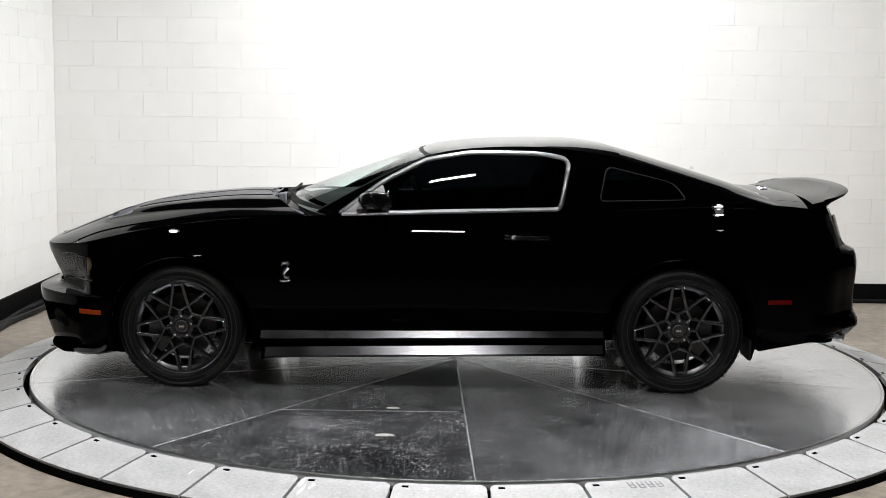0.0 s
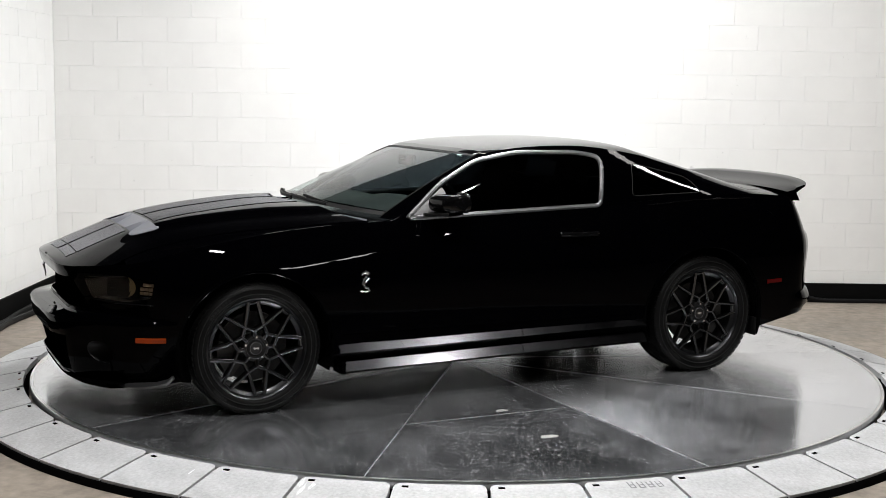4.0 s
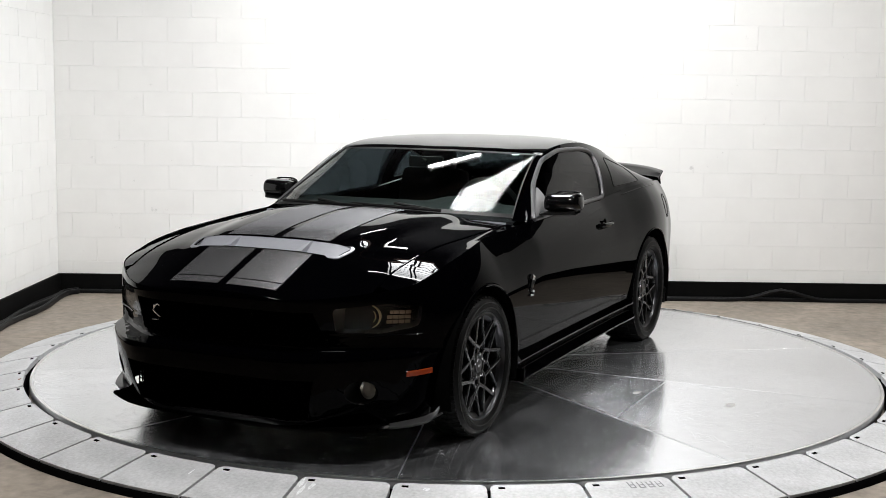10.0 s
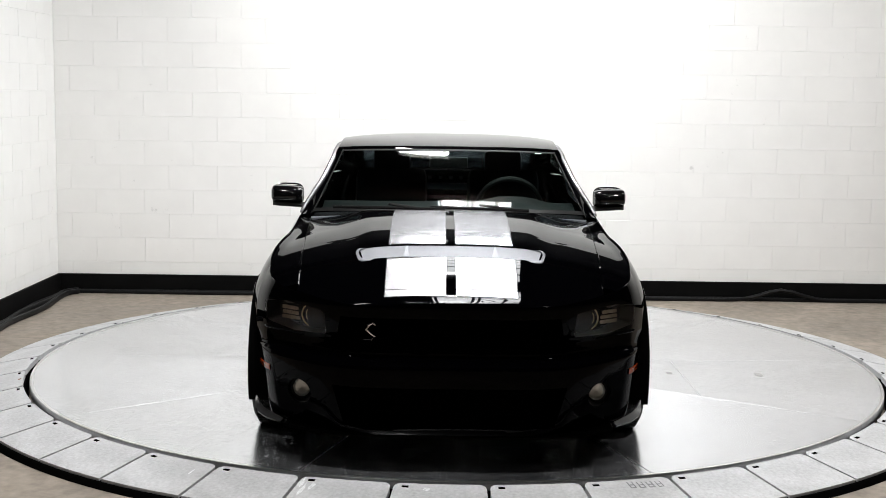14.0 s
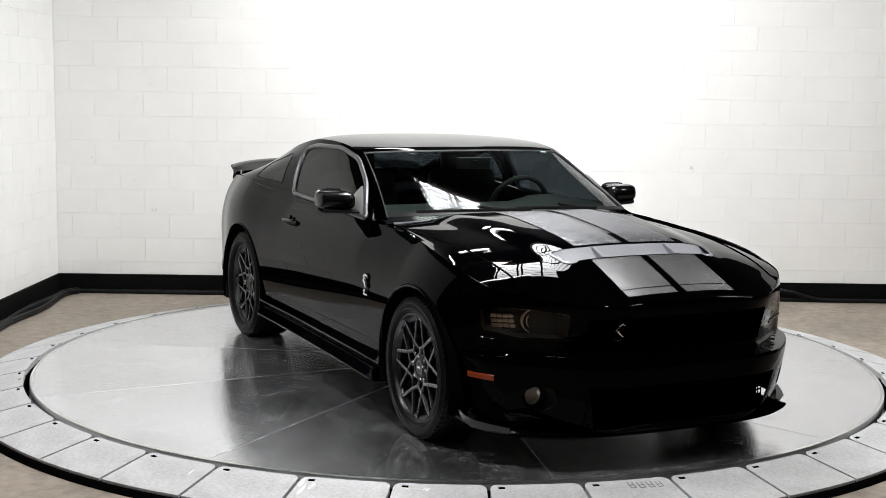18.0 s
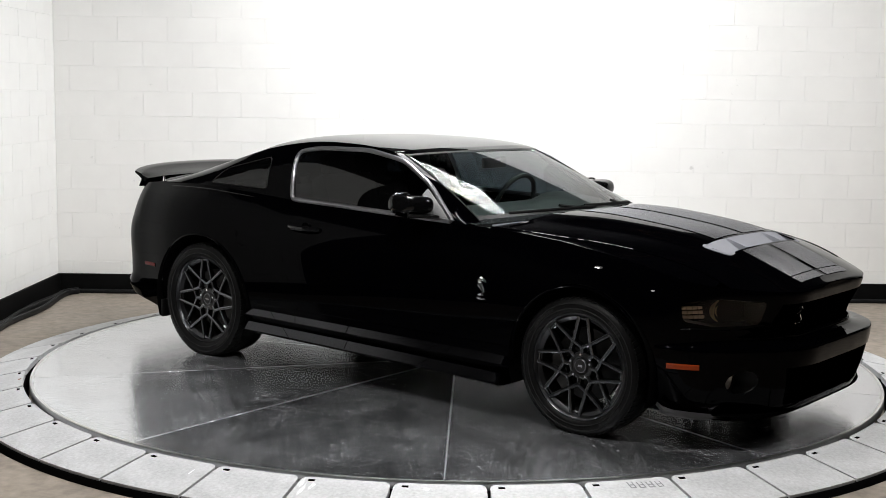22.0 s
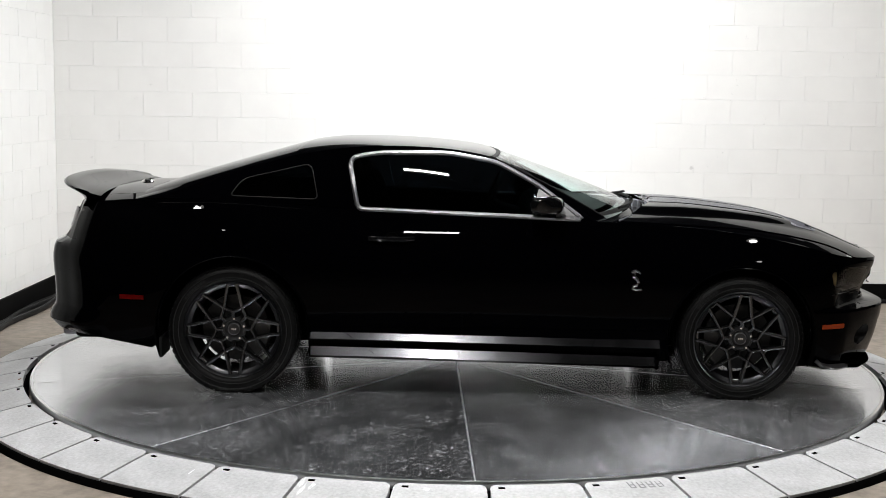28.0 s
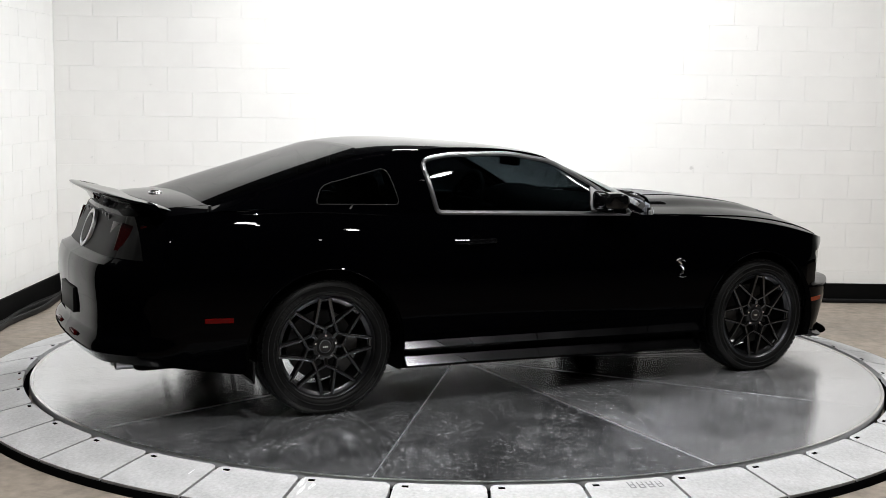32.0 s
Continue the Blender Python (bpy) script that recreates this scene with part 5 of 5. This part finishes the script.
def wheel_meshes(r, rr, hub, wide):
    out = {}
    out["tyre"] = lathe([(rr - .002, .100), (rr + .006, .116), (rr + .02, .124), (rr + .045, .127), (r - .022, .120), (r - .008, .108), (r - .001, .092), (r, .06), (r, -.06),
                         (r - .001, -.092), (r - .02, -.118), (rr + .03, -.125), (rr - .002, -.105)], 72, cap=True)
    tread = bmesh.new()
    for k in range(66):
        a = 2 * pi * k / 66
        for y0, y1, dr, tw in ((.070, .112, .003, .06), (.022, .062, .004, -.05), (-.062, -.022, .004, .05), (-.104, -.070, .002, -.06)):
            vs = []
            for (da, y) in ((-.036, y0), (.030, y0), (.030 + tw * .4, y1), (-.036 + tw * .4, y1)):
                rr_ = r + dr - (.005 if abs(y) > .1 else 0)
                vs.append((rr_ * cos(a + da), y, rr_ * sin(a + da)))
            lo = [(x * .98, y, z * .98) for x, y, z in vs]
            tv, lv = [tread.verts.new(p) for p in vs], [tread.verts.new(p) for p in lo]
            tread.faces.new(tv)
            for i in range(4):
                tread.faces.new((tv[i], lv[i], lv[(i + 1) % 4], tv[(i + 1) % 4]))
    bmesh.ops.recalc_face_normals(tread, faces=tread.faces)
    out["tread"] = tread
    # raised bands and letter blocks on the outer sidewall
    side = bmesh.new()
    for rad in (rr + .026, r - .030):
        add_sheet(side, [[(q * cos(a), y, q * sin(a)) for q, y in ((rad - .0025, .1255), (rad - .001, .1285), (rad + .001, .1285), (rad + .0025, .1255))] for a in [2 * pi * k / 72 for k in range(72)]], close_u=True)
    for a0, n in ((.6, 8), (2.2, 5), (3.75, 8), (5.3, 5)):
        for k in range(n):
            a = a0 + .062 * k
            q0, q1 = rr + .031, rr + .046
            vs = [side.verts.new((q * cos(a + d), .1286, q * sin(a + d))) for q, d in ((q0, 0), (q0, .042), (q1, .042), (q1, 0))]
            side.faces.new(vs)
    bmesh.ops.recalc_face_normals(side, faces=side.faces)
    out["sidewall_relief"] = side
    # the tyre stands flat on the plate, and is as wide as its size says
    for m_ in (out["tyre"], out["tread"], side):
        for v in m_.verts:
            v.co.y += (wide - .125) * (1 if v.co.y > 0 else -1)
            v.co.z = max(v.co.z, -hub + .0006)
    out["barrel"] = lathe([(rr + .004, .100), (rr + .004, .112), (rr - .003, .115), (rr - .008, .110), (rr - .012, .098), (rr - .030, .088), (rr - .034, .06), (rr - .040, -.09), (rr - .02, -.11)], 72)
    sp = bmesh.new()
    ra, rb, rh, ro = rr * .49, rr * .36, rr * .20, rr - .014
    for sg in (1, -1):
        bar(sp, polar(ra, 22.5 * sg, .098), polar(ro, 5.6 * sg, .104), .0090, .0098, .028, .024)
        bar(sp, polar(rb, 0, .094), polar(ra, 22.5 * sg, .098), .0092, .0090, .026, .028)
    bar(sp, polar(rh, 0, .088), polar(rb, 0, .094), .013, .010, .028, .026)
    bar(sp, polar(ro - .006, -4.5, .100), polar(ro - .006, 4.5, .100), .007, .007, .015, .015)
    bmesh.ops.recalc_face_normals(sp, faces=sp.faces)
    out["spoke"] = sp
    out["lip"] = lathe([(rr - .032, .086), (rr - .026, .0915), (rr - .013, .0985), (rr - .008, .1110), (rr - .003, .1160), (rr + .004, .1130)], 72)
    out["hub"] = lathe([(rr * .27, .05), (rr * .265, .080), (rr * .25, .087), (.050, .091), (.047, .084), (.035, .080), (.034, .086), (.031, .089), (0, .090)], 40)
    out["cap_ring"] = lathe([(.033, .0885), (.0315, .0905), (.0295, .0905), (.029, .089)], 32)
    out["nut"] = lathe([(.0085, .07), (.0085, .092), (.006, .0955), (0, .0955)], 6)
    out["disc"] = lathe([(.075, .0), (.075, .02), (.178, .02), (.178, -.008), (.075, -.008)], 48, cap=True)
    out["bell"] = lathe([(.076, .0), (.072, .045), (0, .045)], 32)
    cal = bmesh.new()
    rows = []
    for k in range(9):
        a = radians(-32 + 64 * k / 8)
        rows.append([(rad * cos(a), y, rad * sin(a)) for rad, y in ((.110, .048), (.188, .048), (.195, .02), (.195, -.04), (.110, -.04))])
    add_sheet(cal, rows, close_v=True)
    for r_ in (rows[0], rows[-1]):
        cal.faces.new([cal.verts.new(p) for p in r_])
    bmesh.ops.recalc_face_normals(cal, faces=cal.faces)
    out["caliper"] = cal
    bars = bmesh.new()
    for k in range(3):
        box(bars, -.013 + .0095 * k, -.0065 + .0095 * k, .0895, .0912, -.005, .005)
    out["cap_mark"] = bars
    return out


W_MAT = dict(tyre=RUBBER, tread=RUBBER, sidewall_relief=mat("raised_rubber", (.012, .012, .012), rough=.45, spec=.15), barrel=RIM, lip=mat("lip_alloy", (.05, .051, .054), rough=.3, metal=1.0), spoke=RIM, hub=mat("dark_hub", (.04, .04, .041), rough=.3, metal=.8), cap_ring=SILVER, nut=CHROME, disc=IRON, bell=IRON, caliper=mat("caliper_grey", (.035, .034, .032), rough=.4, metal=.3), cap_mark=CHROME)


def build_wheel(x, hub, r, rr, off, wide, phase):
    w = cpart("wheel", wheel_meshes(r, rr, hub, wide)["barrel"], BARREL, None, "dark grey mesh-spoke alloy wheel with low tyre")
    w.location = (x, CAR_Y + off, hub)
    ms = wheel_meshes(r, rr, hub, wide)
    ms.pop("barrel").free()
    for nm, bm in ms.items():
        if nm in ("spoke", "nut"):
            me = bpy.data.meshes.new(nm)
            bm.to_mesh(me)
            bm.free()
            me.materials.append(W_MAT[nm])
            me.shade_smooth()
            me.set_sharp_from_angle(angle=radians(35))
            for k in range(8 if nm == "spoke" else 5):
                o = new(nm, me)
                o.parent = w
                if nm == "spoke":
                    o.rotation_euler = (0, radians(45 * k + phase), 0)
                else:
                    o.location = Vector(polar(.057, 72 * k + 20, 0))
        else:
            o = part(nm, bm, W_MAT[nm], w, smooth=35)
            if nm == "tread":
                o["kind"] = "stuff"
            if nm == "caliper":
                o.rotation_euler = (0, radians(20 if x > 0 else 160), 0)
    return w


for x, hub, r, rr, off, wide, phases in ((AX_F, HUB_F, .336, .2555, .800, .124, (4, -4)), (AX_R, HUB_R, .346, .262, .788, .136, (4, 1.5))):
    build_wheel(x, hub, r, rr, off, wide, phases[0])
    w = build_wheel(x, hub, r, rr, off, wide, phases[1])
    w.matrix_local = Matrix.Translation((x, CAR_Y - off, hub)) @ Matrix.Rotation(pi, 4, "Z")

# ---------------------------------------------------------------- cables along the skirting


def wall_y(x, off):
    return WALL_Y + WALL_K * x - off


for off, r, hump in ((.05, .017, 0), (.085, .016, 1), (.03, .012, 0)):
    pts = []
    random.seed(int(off * 1000))
    for k in range(70):
        x = -3.18 + 6.9 * k / 69
        z = FLOOR + r
        if hump:
            z += .085 * math.exp(-((x - 2.72) / .22) ** 2)
        pts.append((x, wall_y(x, off + .02 + .008 * sin(x * 3 + off * 90)) - .012 * random.random(), z))
    tagged(link("floor_cable", tube(pts, r, 6), CABLE, smooth=60), "black cable lying along the skirting", "cable", "floor cables")
for off, r in ((.06, .024), (.115, .022), (.02, .016)):
    pts = [(-3.20 + off * .4, 2.86 - off, FLOOR + r)]
    for k in range(16):
        y = 2.65 - 2.6 * k / 15
        pts.append((LEFT_X + .05 + off + .02 * sin(y * 5 + off * 40), y, FLOOR + r))
    tagged(link("floor_cable", tube(spline(pts, 60), r, 6), CABLE, smooth=60), "black cable lying along the skirting", "cable", "floor cables")

# ---------------------------------------------------------------- wall blocks, last


def block_mesh(name, length):
    bm = boxed(-length / 2 + .0009, length / 2 - .0009, -.0034, .004, .0007, COURSE - .0007, bevel=.0028)
    me = bpy.data.meshes.new(name)
    bm.to_mesh(me)
    bm.free()
    me.materials.append(BLOCK)
    return me


full = block_mesh("block", BLOCK_L)
random.seed(5)


def put_block(me, parent, along, a, z):
    o = new("block", me)
    o.parent = parent
    jit = random.uniform(-.0006, .0006)
    if along == "x":
        o.location = (a, jit, z)
    else:
        o.location = (LEFT_X - jit, a, z)
        o.rotation_euler = (0, 0, pi / 2)


cut_blocks = {}


def cut_block(length):
    key = round(length, 3)
    if key not in cut_blocks:
        cut_blocks[key] = block_mesh("cut_block", key)
    return cut_blocks[key]


def lay(parent, a0, a1, along):
    for c in range(-1, 15):
        z = JOINT0 + COURSE * (c - 1)
        if z + COURSE > WALL_H or z < .06 - COURSE:
            continue
        ph = PHASE + (BLOCK_L / 2 if (c - 1) % 2 else 0)
        k0 = math.ceil((a0 + BLOCK_L / 2 - ph) / BLOCK_L)
        a = ph + k0 * BLOCK_L + BLOCK_L / 2 - BLOCK_L
        first = last = None
        while a + BLOCK_L / 2 <= a1 + .01:
            if a - BLOCK_L / 2 >= a0 - .01:
                put_block(full, parent, along, a, z)
                first = a if first is None else first
                last = a
            a += BLOCK_L
        for lo, hi in ((a0, first - BLOCK_L / 2), (last + BLOCK_L / 2, a1)):
            if hi - lo > .02:
                put_block(cut_block(hi - lo), parent, along, (lo + hi) / 2, z)


lay(wall_north, LEFT_X + .002, 4.2, "x")
lay(wall_west, -0.88, 2.95 + WALL_K * LEFT_X - .004, "y")


def motions():
    uneven = curve(*UNEVEN)
    rows = [(t / 2, pose(0, 0, 0, 0, 0, TURN0 + RATE * t / 2 + uneven(t / 2))) for t in range(65)]
    walk(platter, rows)
    walk(car, rows)


motions()
